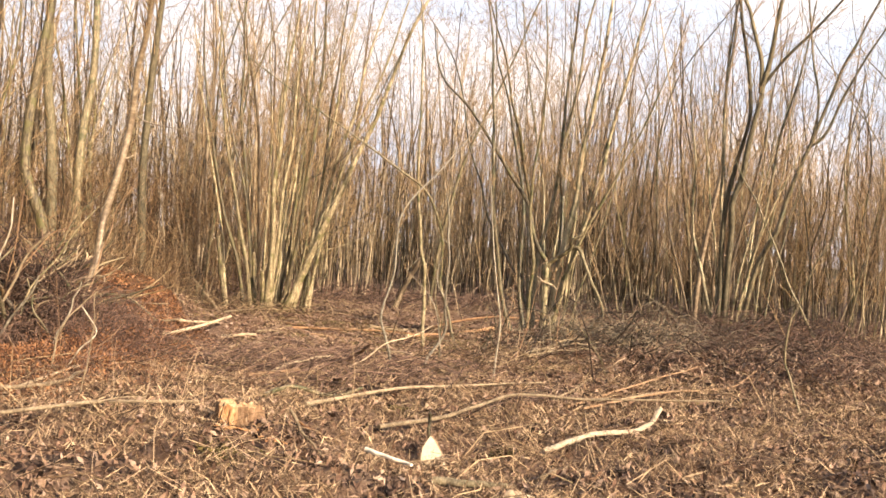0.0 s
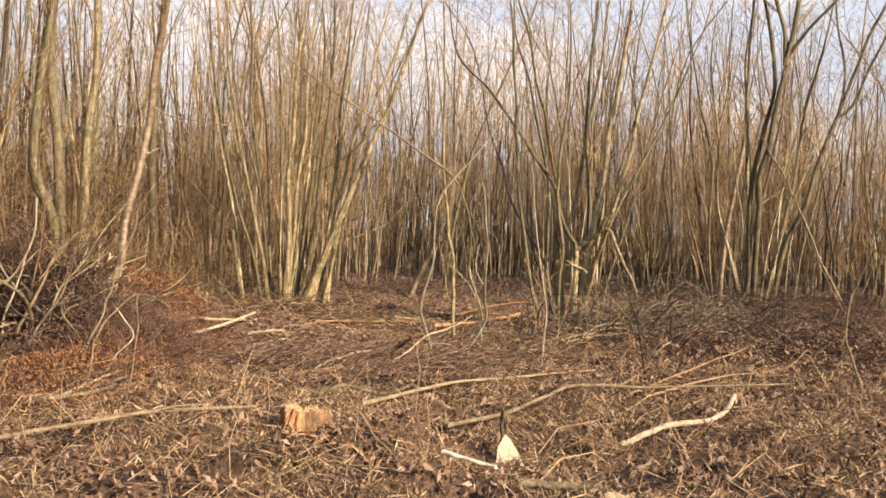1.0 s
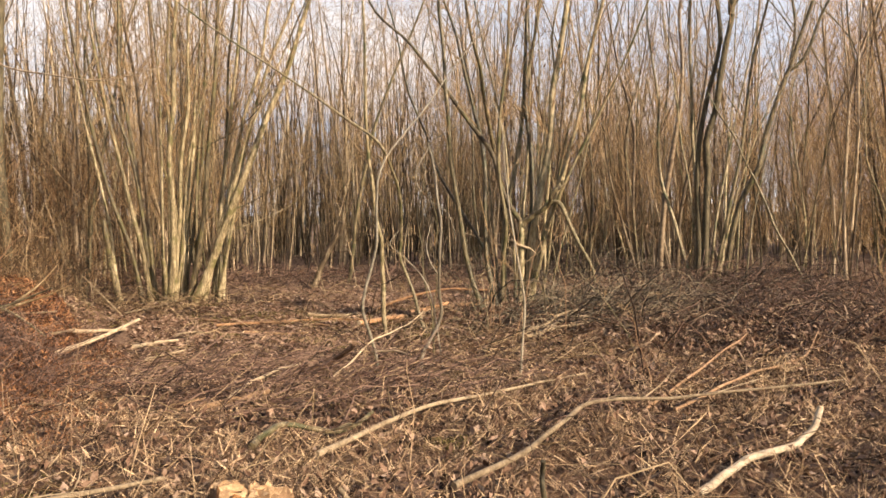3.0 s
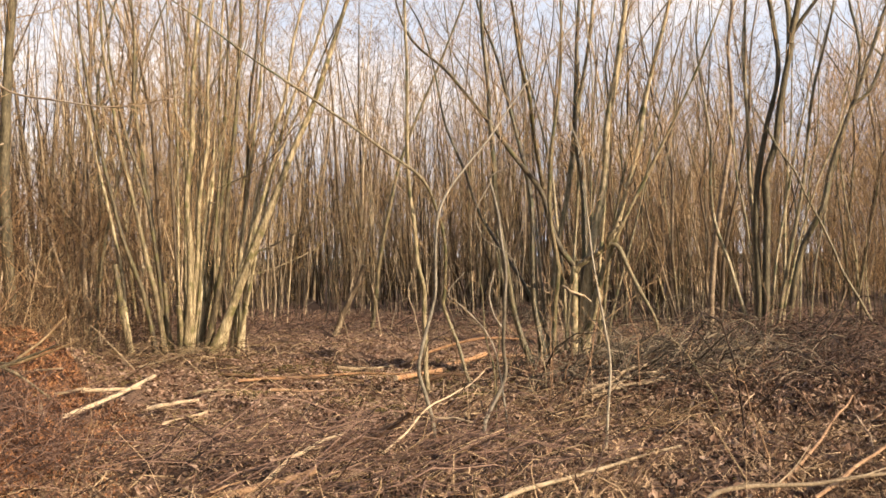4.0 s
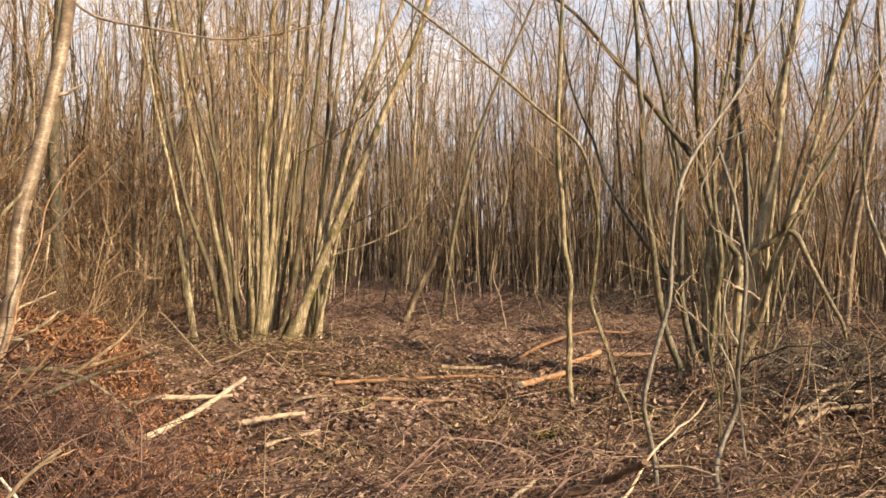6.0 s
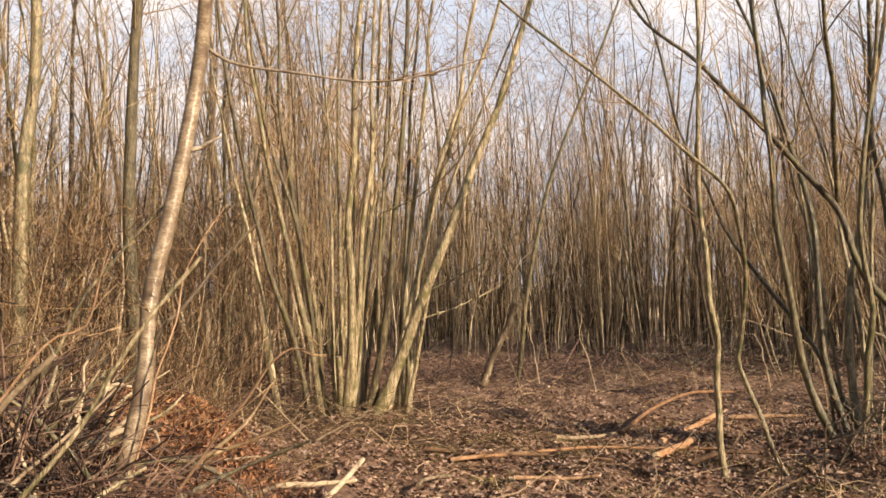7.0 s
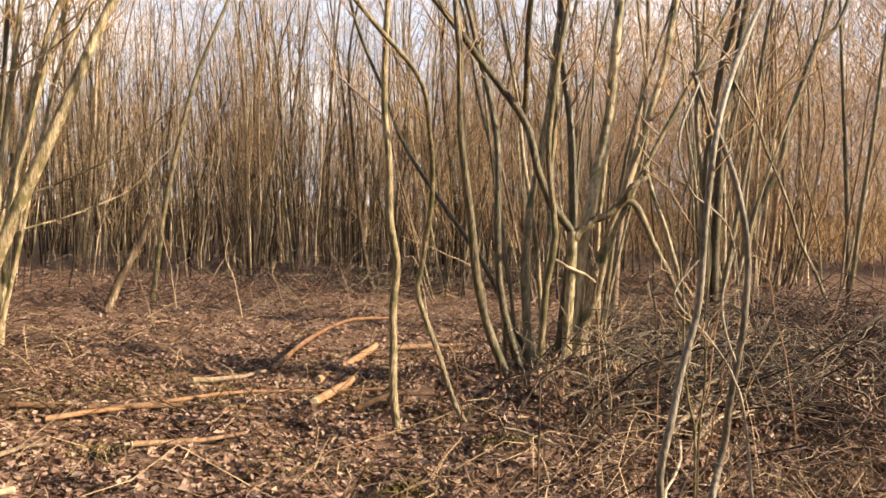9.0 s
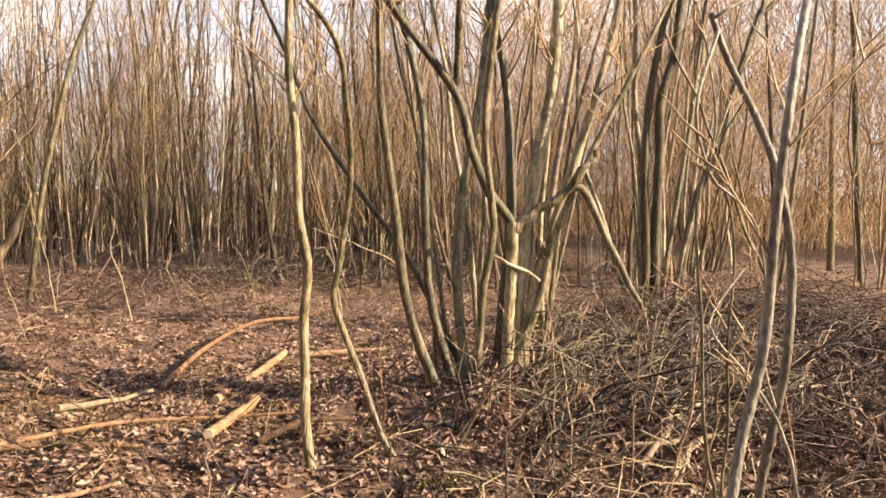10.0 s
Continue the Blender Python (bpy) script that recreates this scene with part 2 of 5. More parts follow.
def twigs(P, R, count, start, length, rng, subs=2, spread=(25, 60), thick=0.35, bias=0.8):
    """Side twigs, and twigs on these, along a stem: blocks of thin tubes."""
    n = len(P)
    s = start + (1 - start) * rng.random(count) ** bias
    x = s * (n - 1)
    base = np.stack([np.interp(x, np.arange(n), P[:, k]) for k in range(3)], 1)
    r0 = np.interp(x, np.arange(n), R) * thick
    i = np.clip(x.astype(int), 0, n - 2)
    axis = unit(P[i + 1] - P[i])
    az = rng.random(count) * 2 * np.pi
    side = np.stack([np.cos(az), np.sin(az), rng.normal(0, 0.15, count)], 1)
    th = np.radians(rng.uniform(*spread, count))[:, None]
    d = unit(axis * np.cos(th) + side * np.sin(th))
    ln = (length * (1.15 - 0.7 * s) * rng.uniform(0.4, 1.2, count))[:, None]
    up = np.array([[0, 0, 1.0]])
    q = [base, base + d * ln * 0.33, base + d * ln * 0.66 + up * ln * 0.05 + rng.normal(0, 0.03, (count, 3)) * ln, base + d * ln + up * ln * rng.uniform(-0.02, 0.22, (count, 1))]
    Q = np.stack(q, 1)
    rr = np.clip(r0, 0.0035, 0.012)[:, None] * np.array([[1, 0.75, 0.5, 0.28]])
    blocks = [tubes(Q, rr, 3)]
    if subs:
        m = count * subs
        pick = np.repeat(np.arange(count), subs)
        f = rng.uniform(0.25, 0.95, m)
        xx = f * 3
        j = np.clip(xx.astype(int), 0, 2)
        w = (xx - j)[:, None]
        b = Q[pick, j] * (1 - w) + Q[pick, j + 1] * w
        az = rng.random(m) * 2 * np.pi
        sd = np.stack([np.cos(az), np.sin(az), rng.uniform(-0.1, 0.5, m)], 1)
        dd = unit(d[pick] * 0.9 + sd * 0.8)
        l2 = ln[pick] * rng.uniform(0.2, 0.5, (m, 1))
        S = np.stack([b, b + dd * l2 * 0.5, b + dd * l2 + up * l2 * 0.12], 1)
        blocks.append(tubes(S, np.full((m, 1), 0.0035) * np.array([[1, 0.8, 0.45]]), 3))
    return blocks


def twig_parts(P, R, count, start, length, rng, parent):
    """Side twigs as parts, each with its own finer twigs."""
    (V1, Q1), (V2, Q2) = twigs(P, R, count, start, length, rng, subs=3)
    a, b = len(V1) // count, len(V2) // count
    qa, qb = Q1[:len(Q1) // count], Q2[:len(Q2) // count]
    for k in range(count):
        part("twig", mesh("twig", [(V1[k * a:(k + 1) * a], qa), (V2[k * b:(k + 1) * b], qb)], [TWIG]), parent)


# ---- ground ----
MOUNDS = ((0.2, 6.3, -0.12, 0.6), (-1.25, 6.35, 0.16, 0.8), (-3.0, 17.6, 0.12, 1.1), (1.95, 14.25, 0.24, 0.9), (5.5, 16.0, 0.28, 1.4), (-3.5, 12.3, -0.14, 0.75), (-4.9, 10.9, 0.2, 1.0), (-5.0, 13.3, 0.34, 0.85), (-4.4, 14.9, 0.42, 0.6), (4.6, 11.8, 0.16, 1.5))

rw = np.random.default_rng(5)
WAVES = [(w * math.cos(a), w * math.sin(a), p, 0.055 / w**0.75) for w, a, p in zip(rw.uniform(5, 17, 14), rw.uniform(0, 6.28, 14), rw.uniform(0, 6.28, 14))]


def ground_height(x, y):
    x, y = np.asarray(x, float), np.asarray(y, float)
    z = 0.03 * np.sin(0.9 * x + 1.3) * np.sin(0.7 * y) + 0.02 * np.sin(2.3 * x + 0.4 * y) * np.cos(1.9 * y - 0.5 * x) + 0.012 * np.sin(5.1 * x + 2 * y) * np.sin(4.3 * y)
    for kx, ky, ph, am in WAVES:
        z = z + am * np.sin(kx * x + ky * y + ph)
    for mx, my, h, w in MOUNDS:
        z = z + h * np.exp(-((x - mx) ** 2 + (y - my) ** 2) / (2 * w * w))
    return z


def on_ground(x, y, up=0.0):
    return (x, y, float(ground_height(x, y)) + up)


def axis_steps(lo, hi, step, far):
    mid = np.arange(lo, hi + step / 2, step)
    g = np.cumsum(step * 1.22 ** np.arange(1, 60))
    g = g[g < far]
    return np.concatenate([lo - g[::-1], mid, hi + g])


gx, gy = axis_steps(-8, 12, 0.16, 900), axis_steps(0, 24, 0.16, 900)
X, Y = np.meshgrid(gx, gy, indexing="ij")
Z = ground_height(X, Y)
rg = np.random.default_rng(1)
Z = Z + rg.normal(0, 0.012, Z.shape) * ((np.abs(X) < 14) & (Y < 30) & (Y > -2))
nx, ny = X.shape
i, j = np.meshgrid(np.arange(nx - 1), np.arange(ny - 1), indexing="ij")
gq = np.stack([i * ny + j, (i + 1) * ny + j, (i + 1) * ny + j + 1, i * ny + j + 1], -1).reshape(-1, 4)
ground = tagged(new("ground", mesh("ground", [(np.stack([X, Y, Z], -1).reshape(-1, 3), gq)], [SOIL])), "uneven brown woodland soil under dead leaves", "ground", kind="structure")


# ---- standing stems of the three big hazel stools ----
def stem(stool, u, depth, radius, line, rng, mat=BARK_HAZEL, grow=2.2, count=32, tip=0.25, name="stem", start=0.35, length=0.8, rise=None, crook=0.026):
    """A stem from (sideways, height) points on the stool's plane, grown on past the last point; side twigs hang under it."""
    n = Vector((-u[1], u[0], 0))
    base = stool.location
    pts = []
    for k, (s, z) in enumerate(line):
        dd = depth * (0.35 + 0.65 * min(1, max(0, (z - base.z)) / 2.5))
        if rise:
            dd += rise * max(0, z - line[0][1])
        pts.append((u[0] * s + n.x * dd, u[1] * s + n.y * dd, z - base.z))
    pts[0] = (pts[0][0], pts[0][1], pts[0][2] - (0.12 if line[0][1] < 0.5 else 0))
    if grow:
        a, b = np.array(pts[-2]), np.array(pts[-1])
        d = unit(b - a)
        pts.append(tuple(b + d * grow * 0.5 + rng.normal(0, 0.07, 3)))
        pts.append(tuple(b + d * grow + np.array([0, 0, 0.1]) + rng.normal(0, 0.15, 3)))
    n_seg = 30 if grow else max(8, 5 * len(line))
    P = wander(smooth_line(pts, n_seg), crook, rng)
    t = np.linspace(0, 1, n_seg)
    R = radius * (1 - (1 - tip) * t**1.1) * (1 + 0.05 * rng.normal(0, 1, n_seg))
    if line[0][1] < 0.5:
        R[:3] *= (1.28, 1.14, 1.05)
    ob = part(name, mesh(name, limb(P, R, 9), [mat]), stool)
    if count:
        twig_parts(P, R, count, start, length, rng, ob)
    return ob


rs = np.random.default_rng(11)
hazel_a = thing("hazel_stool", on_ground(-3.0, 17.7), "tall many-stemmed coppiced hazel with olive tan bark", "tree", "hazel stools")
ua = (1.0, -0.023)
for depth, r, line in (
    (-0.2, 0.040, ((-0.63, 0.15), (-0.77, 0.95), (-1.07, 1.75), (-1.27, 2.54), (-1.45, 3.49), (-1.6, 4.52), (-1.66, 5.0))),
    (-0.3, 0.042, ((-0.48, 0.15), (-0.6, 0.87), (-0.76, 1.67), (-0.9, 2.46), (-1.13, 3.41), (-1.3, 4.36), (-1.35, 4.99))),
    (0.25, 0.040, ((-0.44, 0.15), (-0.53, 0.77), (-0.67, 1.68), (-0.84, 2.68), (-0.97, 3.59), (-1.01, 4.42), (-1.04, 5.17))),
    (0.0, 0.034, ((-0.55, 0.15), (-0.57, 0.94), (-0.7, 1.92), (-0.88, 2.82), (-1.14, 3.7), (-1.3, 4.59), (-1.35, 5.08))),
    (0.3, 0.030, ((-1.0, 0.15), (-1.16, 1.01), (-1.29, 1.75), (-1.44, 2.5), (-1.65, 3.48))),
):
    stem(hazel_a, ua, depth, r, line, rs)
for depth, r, line in (
    (-0.4, 0.058, ((-0.2, 0.15), (-0.12, 0.88), (-0.09, 1.85), (-0.1, 2.48), (-0.09, 3.36), (-0.04, 4.17), (0.06, 5.06))),
    (-0.3, 0.040, ((-0.14, 0.15), (-0.05, 0.96), (-0.0, 1.85), (0.08, 2.66), (0.17, 3.47), (0.2, 4.36), (0.22, 5.09))),
    (0.45, 0.036, ((-0.31, 0.15), (-0.26, 1.19), (-0.26, 2.46), (-0.27, 3.57), (-0.26, 4.42), (-0.2, 5.28))),
):
    stem(hazel_a, ua, depth, r, line, rs)
for depth, r, line in (
    (0.35, 0.036, ((-0.07, 0.15), (0.0, 1.19), (0.08, 2.29), (0.18, 3.15), (0.25, 4.26), (0.32, 5.28))),
    (-0.1, 0.052, ((0.07, 0.15), (0.25, 0.87), (0.35, 1.62), (0.43, 2.36), (0.52, 3.35), (0.6, 4.35), (0.66, 5.18))),
    (0.2, 0.030, ((-0.01, 0.15), (0.11, 1.03), (0.22, 1.87), (0.31, 2.71), (0.35, 3.89), (0.42, 5.25))),
):
    stem(hazel_a, ua, depth, r, line, rs)
for depth, r, line in (
    (-0.3, 0.074, ((0.13, 0.15), (0.38, 0.51), (0.59, 1.07), (0.77, 1.62), (1.11, 2.41), (1.47, 3.32), (1.76, 4.04), (2.13, 5.01))),
    (0.1, 0.044, ((0.3, 0.15), (0.45, 0.66), (0.58, 1.31), (0.7, 1.84), (0.91, 2.72), (1.12, 3.53), (1.34, 4.35), (1.52, 5.29))),
    (0.4, 0.042, ((0.45, 0.15), (0.53, 0.87), (0.6, 1.71), (0.7, 2.57), (0.79, 3.52), (0.91, 4.47), (0.97, 5.34))),
):
    stem(hazel_a, ua, depth, r, line, rs)
for depth, r, line in (
    (0.6, 0.044, ((0.59, 0.15), (0.64, 0.86), (0.74, 1.68), (0.96, 2.69), (1.26, 3.66), (1.66, 4.74), (1.89, 5.46))),
    (0.8, 0.036, ((0.51, 0.15), (0.53, 1.03), (0.6, 2.03), (0.66, 3.13), (0.73, 4.11), (0.82, 5.44))),
):
    stem(hazel_a, ua, depth, r, line, rs)
for k in range(7):
    s0 = rs.uniform(-0.6, 0.55)
    lean = s0 * 1.5 + rs.normal(0.15, 0.25)
    stem(hazel_a, ua, rs.uniform(-0.2, 0.7), rs.uniform(0.016, 0.032), ((s0, 0.16), (s0 + lean * 0.2, 1.2), (s0 + lean * 0.5 + rs.normal(0, 0.05), 2.6), (s0 + lean * 1.0, 4.2)), rs, count=20)
for r, line in ((0.013, ((0.77, 1.64), (1.15, 1.80), (1.56, 2.02), (1.96, 2.32))), (0.011, ((0.69, 1.29), (1.24, 1.47), (1.81, 1.73), (2.05, 2.03))), (0.012, ((0.28, 2.65), (0.75, 2.87), (1.06, 3.09), (1.37, 3.47)))):
    stem(hazel_a, ua, -0.2, r, line, rs, grow=0.7, count=7, start=0.3, length=0.5, name="side_branch")
for depth, r, line in ((0.1, 0.042, ((-0.43, 0.15), (-0.53, 1.22))), (0.0, 0.045, ((-1.04, 0.15), (-1.14, 0.85), (-1.28, 1.50))), (-0.5, 0.042, ((-0.28, 0.15), (-0.23, 0.88))), (0.2, 0.03, ((0.52, 0.15), (0.58, 0.9)))):
    stem(hazel_a, ua, depth, r, line, rs, grow=0, count=0, tip=0.9, name="cut_stub")

hazel_b = thing("hazel_stool", on_ground(1.95, 14.25), "coppiced hazel with a low fork and a broken bent bough", "tree", "hazel stools")
ub = (0.793, -0.610)
stem(hazel_b, ub, -0.10, 0.046, ((-0.07, 0.26), (-0.03, 0.84), (0.0, 1.20), (0.01, 1.42)), rs, grow=0, count=0, tip=0.9, name="forked_stem", mat=BARK_GREY)
stem(hazel_b, ub, -0.10, 0.038, ((0.02, 1.34), (-0.02, 1.42), (-0.06, 1.475), (-0.18, 1.62), (-0.32, 1.93), (-0.44, 2.35), (-0.77, 2.80), (-1.24, 3.40), (-1.75, 4.0)), rs, grow=1.6, count=16, name="bough")
stem(hazel_b, ub, 0.0, 0.028, ((-0.46, 2.40), (-0.44, 2.75), (-0.40, 3.25), (-0.38, 3.8)), rs, grow=1.8, count=14, name="bough", rise=-0.55)
stem(hazel_b, ub, -0.10, 0.040, ((-0.01, 1.34), (0.03, 1.42), (0.08, 1.46), (0.17, 1.51), (0.35, 1.66), (0.50, 1.84), (0.57, 1.97)), rs, grow=0, count=0, tip=0.6, name="broken_bough", mat=BARK_HAZEL)
stem(hazel_b, ub, 0.0, 0.032, ((0.37, 1.66), (0.48, 1.67), (0.62, 1.40), (0.81, 1.04), (0.98, 0.62)), rs, grow=0, count=6, tip=0.5, name="bent_branch", start=0.5, length=0.4, mat=BARK_DARK)
for depth, r, line in (
    (0.25, 0.060, ((-0.01, 0.26), (0.04, 1.11), (0.10, 1.57), (0.17, 1.99), (0.26, 2.44), (0.32, 2.94), (0.36, 3.39))),
    (0.2, 0.042, ((0.02, 0.26), (0.20, 1.07), (0.39, 1.67), (0.52, 2.17), (0.70, 2.85), (0.80, 3.39))),
    (0.45, 0.044, ((-0.13, 0.28), (-0.05, 1.20), (-0.06, 1.80), (-0.10, 2.48), (-0.18, 3.12), (-0.18, 3.39))),
    (0.5, 0.042, ((-0.34, 0.25), (-0.45, 0.92), (-0.42, 1.57), (-0.34, 2.07), (-0.22, 2.85), (-0.16, 3.39))),
    (-0.4, 0.031, ((-0.28, 0.25), (-0.23, 1.01), (-0.17, 1.34), (-0.21, 2.03), (-0.15, 2.85))),
):
    stem(hazel_b, ub, depth, r, line, rs, grow=3.2, tip=0.3, mat=BARK_GREY)
for depth, r, line in (
    (-0.35, 0.042, ((-0.50, 0.17), (-0.74, 0.58), (-0.84, 1.00), (-0.89, 1.56), (-0.95, 2.25), (-0.98, 2.94), (-1.03, 3.40))),
    (0.3, 0.038, ((-0.43, 0.20), (-0.64, 0.77), (-0.68, 1.33), (-0.71, 2.02), (-0.79, 2.57), (-0.91, 3.03), (-1.00, 3.40))),
    (0.6, 0.026, ((-0.34, 0.25), (-0.74, 1.00), (-1.27, 1.69), (-1.65, 2.20), (-1.89, 2.71), (-2.14, 3.40))),
    (0.1, 0.030, ((-0.03, 0.26), (0.18, 0.84), (0.29, 1.35), (0.52, 1.90), (0.74, 2.35))),
):
    stem(hazel_b, ub, depth, r, line, rs, grow=3.0, mat=BARK_GREY)
for k in range(9):
    s0 = rs.uniform(-0.6, 0.3)
    lean = s0 * 1.2 + rs.normal(0.1, 0.25)
    stem(hazel_b, ub, rs.uniform(0.1, 0.9), rs.uniform(0.014, 0.03), ((s0, 0.2), (s0 + lean * 0.2, 1.1), (s0 + lean * 0.5 + rs.normal(0, 0.06), 2.2), (s0 + lean * 1.0, 3.6)), rs, count=18, mat=BARK_GREY)
stem(hazel_b, ub, -0.15, 0.016, ((-0.17, 1.18), (0.19, 1.00)), rs, grow=0, count=0, name="snapped_stick", mat=DEADWOOD, tip=0.7)

hazel_c = thing("hazel_stool", on_ground(5.5, 16.03), "coppiced hazel with one dark thick forking trunk", "tree", "hazel stools")
uc = (0.912, -0.411)
stem(hazel_c, uc, 0.05, 0.048, ((-0.20, 0.25), (-0.215, 1.46), (-0.19, 2.59), (-0.03, 3.5), (0.10, 4.3), (0.02, 5.3)), rs, count=18, tip=0.5, mat=BARK_DARK, name="trunk")
stem(hazel_c, uc, 0.0, 0.064, ((-0.08, 0.25), (-0.09, 1.46), (-0.07, 2.59), (0.09, 3.52), (0.22, 4.25), (0.29, 4.72)), rs, grow=0, count=4, tip=0.62, mat=BARK_DARK, name="trunk")
for r, line in ((0.045, ((0.29, 4.70), (0.26, 5.28), (0.15, 5.66))), (0.050, ((0.29, 4.70), (0.40, 5.17), (0.47, 5.63))), (0.030, ((0.32, 4.83), (0.57, 5.21), (0.91, 5.59)))):
    stem(hazel_c, uc, 0.0, r, line, rs, grow=2.5, count=22, start=0.15, mat=BARK_DARK, name="bough")
stem(hazel_c, uc, 0.1, 0.052, ((0.10, 0.25), (0.40, 1.47), (0.75, 2.39), (1.00, 3.30), (1.17, 3.79)), rs, grow=0, count=4, tip=0.7, mat=BARK_GREY)
for r, line in ((0.034, ((1.17, 3.77), (1.37, 4.46), (1.66, 5.25), (1.78, 5.51))), (0.028, ((1.17, 3.77), (1.42, 4.00), (1.74, 4.80), (1.97, 5.32))), (0.026, ((1.17, 3.77), (1.25, 4.65), (1.10, 5.57)))):
    stem(hazel_c, uc, 0.1, r, line, rs, grow=2.2, count=20, start=0.2, mat=BARK_GREY, name="bough")
for depth, r, line in (
    (0.4, 0.036, ((0.01, 0.25), (0.23, 1.28), (0.45, 2.58), (0.62, 3.77), (0.91, 5.04))),
    (0.2, 0.040, ((-0.16, 0.25), (-0.25, 1.46), (-0.30, 2.87), (-0.39, 4.29), (-0.31, 5.70))),
    (0.6, 0.036, ((-0.21, 0.25), (-0.57, 1.27), (-0.84, 2.41), (-0.89, 3.84))),
    (-0.2, 0.020, ((0.10, 0.25), (0.20, 1.0), (0.42, 2.0), (0.75, 3.0))),
):
    stem(hazel_c, uc, depth, r, line, rs, mat=BARK_GREY)
for k in range(6):
    s0 = rs.uniform(-0.3, 0.5)
    lean = s0 * 1.2 + rs.normal(0.1, 0.4)
    stem(hazel_c, uc, rs.uniform(-0.1, 0.9), rs.uniform(0.014, 0.028), ((s0, 0.2), (s0 + lean * 0.2, 1.1), (s0 + lean * 0.5, 2.2), (s0 + lean * 1.0, 3.6)), rs, count=18, mat=BARK_GREY)


# ---- single young trees ----
def sapling(name, pts, radius, label, rng, mat=BARK_GREY, grow=2.0, count=18, tip=0.3, start=0.35, length=0.7, category="tree", group="", part_name="trunk", crook=0.012):
    base = np.array(on_ground(pts[0][0], pts[0][1]))
    ob = thing(name, base, label, category, group)
    line = [np.array(p) - base for p in pts]
    line[0][2] = -0.1
    if grow:
        d = unit(line[-1] - line[-2])
        line.append(line[-1] + d * grow * 0.5 + rng.normal(0, 0.06, 3))
        line.append(line[-1] + d * grow * 0.5 + np.array([0, 0, 0.1]) + rng.normal(0, 0.1, 3))
    n = 12 + 4 * len(line)
    P = wander(smooth_line(line, n), crook, rng)
    t = np.linspace(0, 1, n)
    R = radius * (1 - (1 - tip) * t) * (1 + 0.025 * rng.normal(0, 1, n))
    R[:2] *= (1.25, 1.1)
    tr = part(part_name, mesh(part_name, limb(P, R, 9), [mat]), ob)
    if count:
        twig_parts(P, R, count, start, length, rng, tr)
    return ob


sapling("young_tree", [(-0.01, 13.60, 0), (-0.04, 13.64, 0.3), (-0.03, 13.66, 0.6), (-0.05, 13.64, 0.9), (-0.06, 13.57, 1.2), (-0.14, 13.53, 1.5), (-0.18, 13.48, 1.9), (-0.23, 13.46, 2.3), (-0.26, 13.33, 3.0), (-0.28, 13.24, 4.0)], 0.031, "slim upright sapling with a kink in its grey-green stem", rs, crook=0.008)
sapling("young_tree", [(0.53, 13.50, 0), (0.42, 13.60, 0.2), (0.36, 13.70, 0.5), (0.25, 13.74, 0.8), (0.18, 13.74, 1.0), (0.20, 13.69, 1.2), (0.19, 13.59, 1.5), (0.16, 13.47, 1.8), (0.04, 13.31, 2.1), (-0.15, 13.09, 2.4), (-0.62, 12.85, 2.7), (-1.09, 12.62, 3.0)], 0.023, "thin crooked sapling arching over at the top", rs, crook=0.006)
sapling("young_tree", [(-0.36, 10.55, 0), (-0.38, 10.51, 0.2), (-0.45, 10.44, 0.45), (-0.51, 10.39, 0.65), (-0.48, 10.37, 0.85), (-0.43, 10.38, 1.02), (-0.38, 10.36, 1.25), (-0.38, 10.34, 1.55), (-0.34, 10.33, 1.9), (-0.14, 10.42, 2.2), (0.12, 10.54, 2.5)], 0.0165, "sinuous thin sapling with smooth grey bark", rs, mat=BARK_SMOOTH, crook=0.003, grow=1.2)
pale = sapling("young_tree", [(0.06, 10.52, 0), (0.05, 10.65, 0.15), (0.14, 10.79, 0.3), (0.24, 10.85, 0.45), (0.265, 10.84, 0.6), (0.235, 10.79, 0.8), (0.24, 10.73, 1.1), (0.255, 10.74, 1.4), (0.23, 10.77, 1.65), (0.225, 10.86, 1.85), (0.205, 10.96, 2.05), (0.17, 11.00, 2.2)], 0.0185, "sinuous sapling with a broken top and pale bark", rs, mat=BARK_PALE, crook=0.003, grow=0, count=0, tip=0.6)
for run, thick in (([(0.17, 10.99, 2.18), (0.20, 10.96, 2.21), (0.34, 10.96, 2.28), (0.52, 10.96, 2.39)], 0.006), ([(0.18, 10.98, 2.14), (0.06, 10.95, 1.94), (0.05, 10.95, 1.83), (0.09, 10.95, 1.73), (0.14, 10.95, 1.65), (0.24, 10.95, 1.60), (0.35, 10.95, 1.52), (0.40, 10.95, 1.41), (0.43, 10.95, 1.25)], 0.006), ([(0.24, 10.76, 0.92), (0.15, 10.74, 1.06), (0.12, 10.74, 1.22), (0.16, 10.72, 1.42)], 0.005)):
    part("branch", mesh("branch", limb(smooth_line([np.array(p) - np.array(pale.location) for p in run], 22), thick * np.linspace(1, 0.6, 22), 6), [BARK_PALE]), pale, "thin pale side branch")
sapling("young_tree", [(0.81, 9.95, 0), (0.84, 9.95, 0.35), (0.86, 9.95, 0.7), (0.80, 9.96, 1.1), (0.70, 9.97, 1.8)], 0.012, "single bare whip standing in the brash", rs, mat=BARK_PALE, crook=0.006, grow=0.6, count=5)
leaner = sapling("leaning_tree", [(-4.48, 11.06, 0), (-4.36, 11.11, 0.4), (-4.24, 11.15, 0.8), (-4.18, 11.20, 1.2), (-4.15, 11.24, 1.6), (-4.08, 11.28, 2.0), (-3.99, 11.32, 2.4), (-3.90, 11.32, 2.9), (-3.80, 11.15, 3.5), (-3.52, 10.70, 4.4)], 0.053, "leaning young tree with glossy banded brown bark", rs, mat=BARK_CHERRY, grow=3.0, count=22, start=0.45, crook=0.01, tip=0.4)
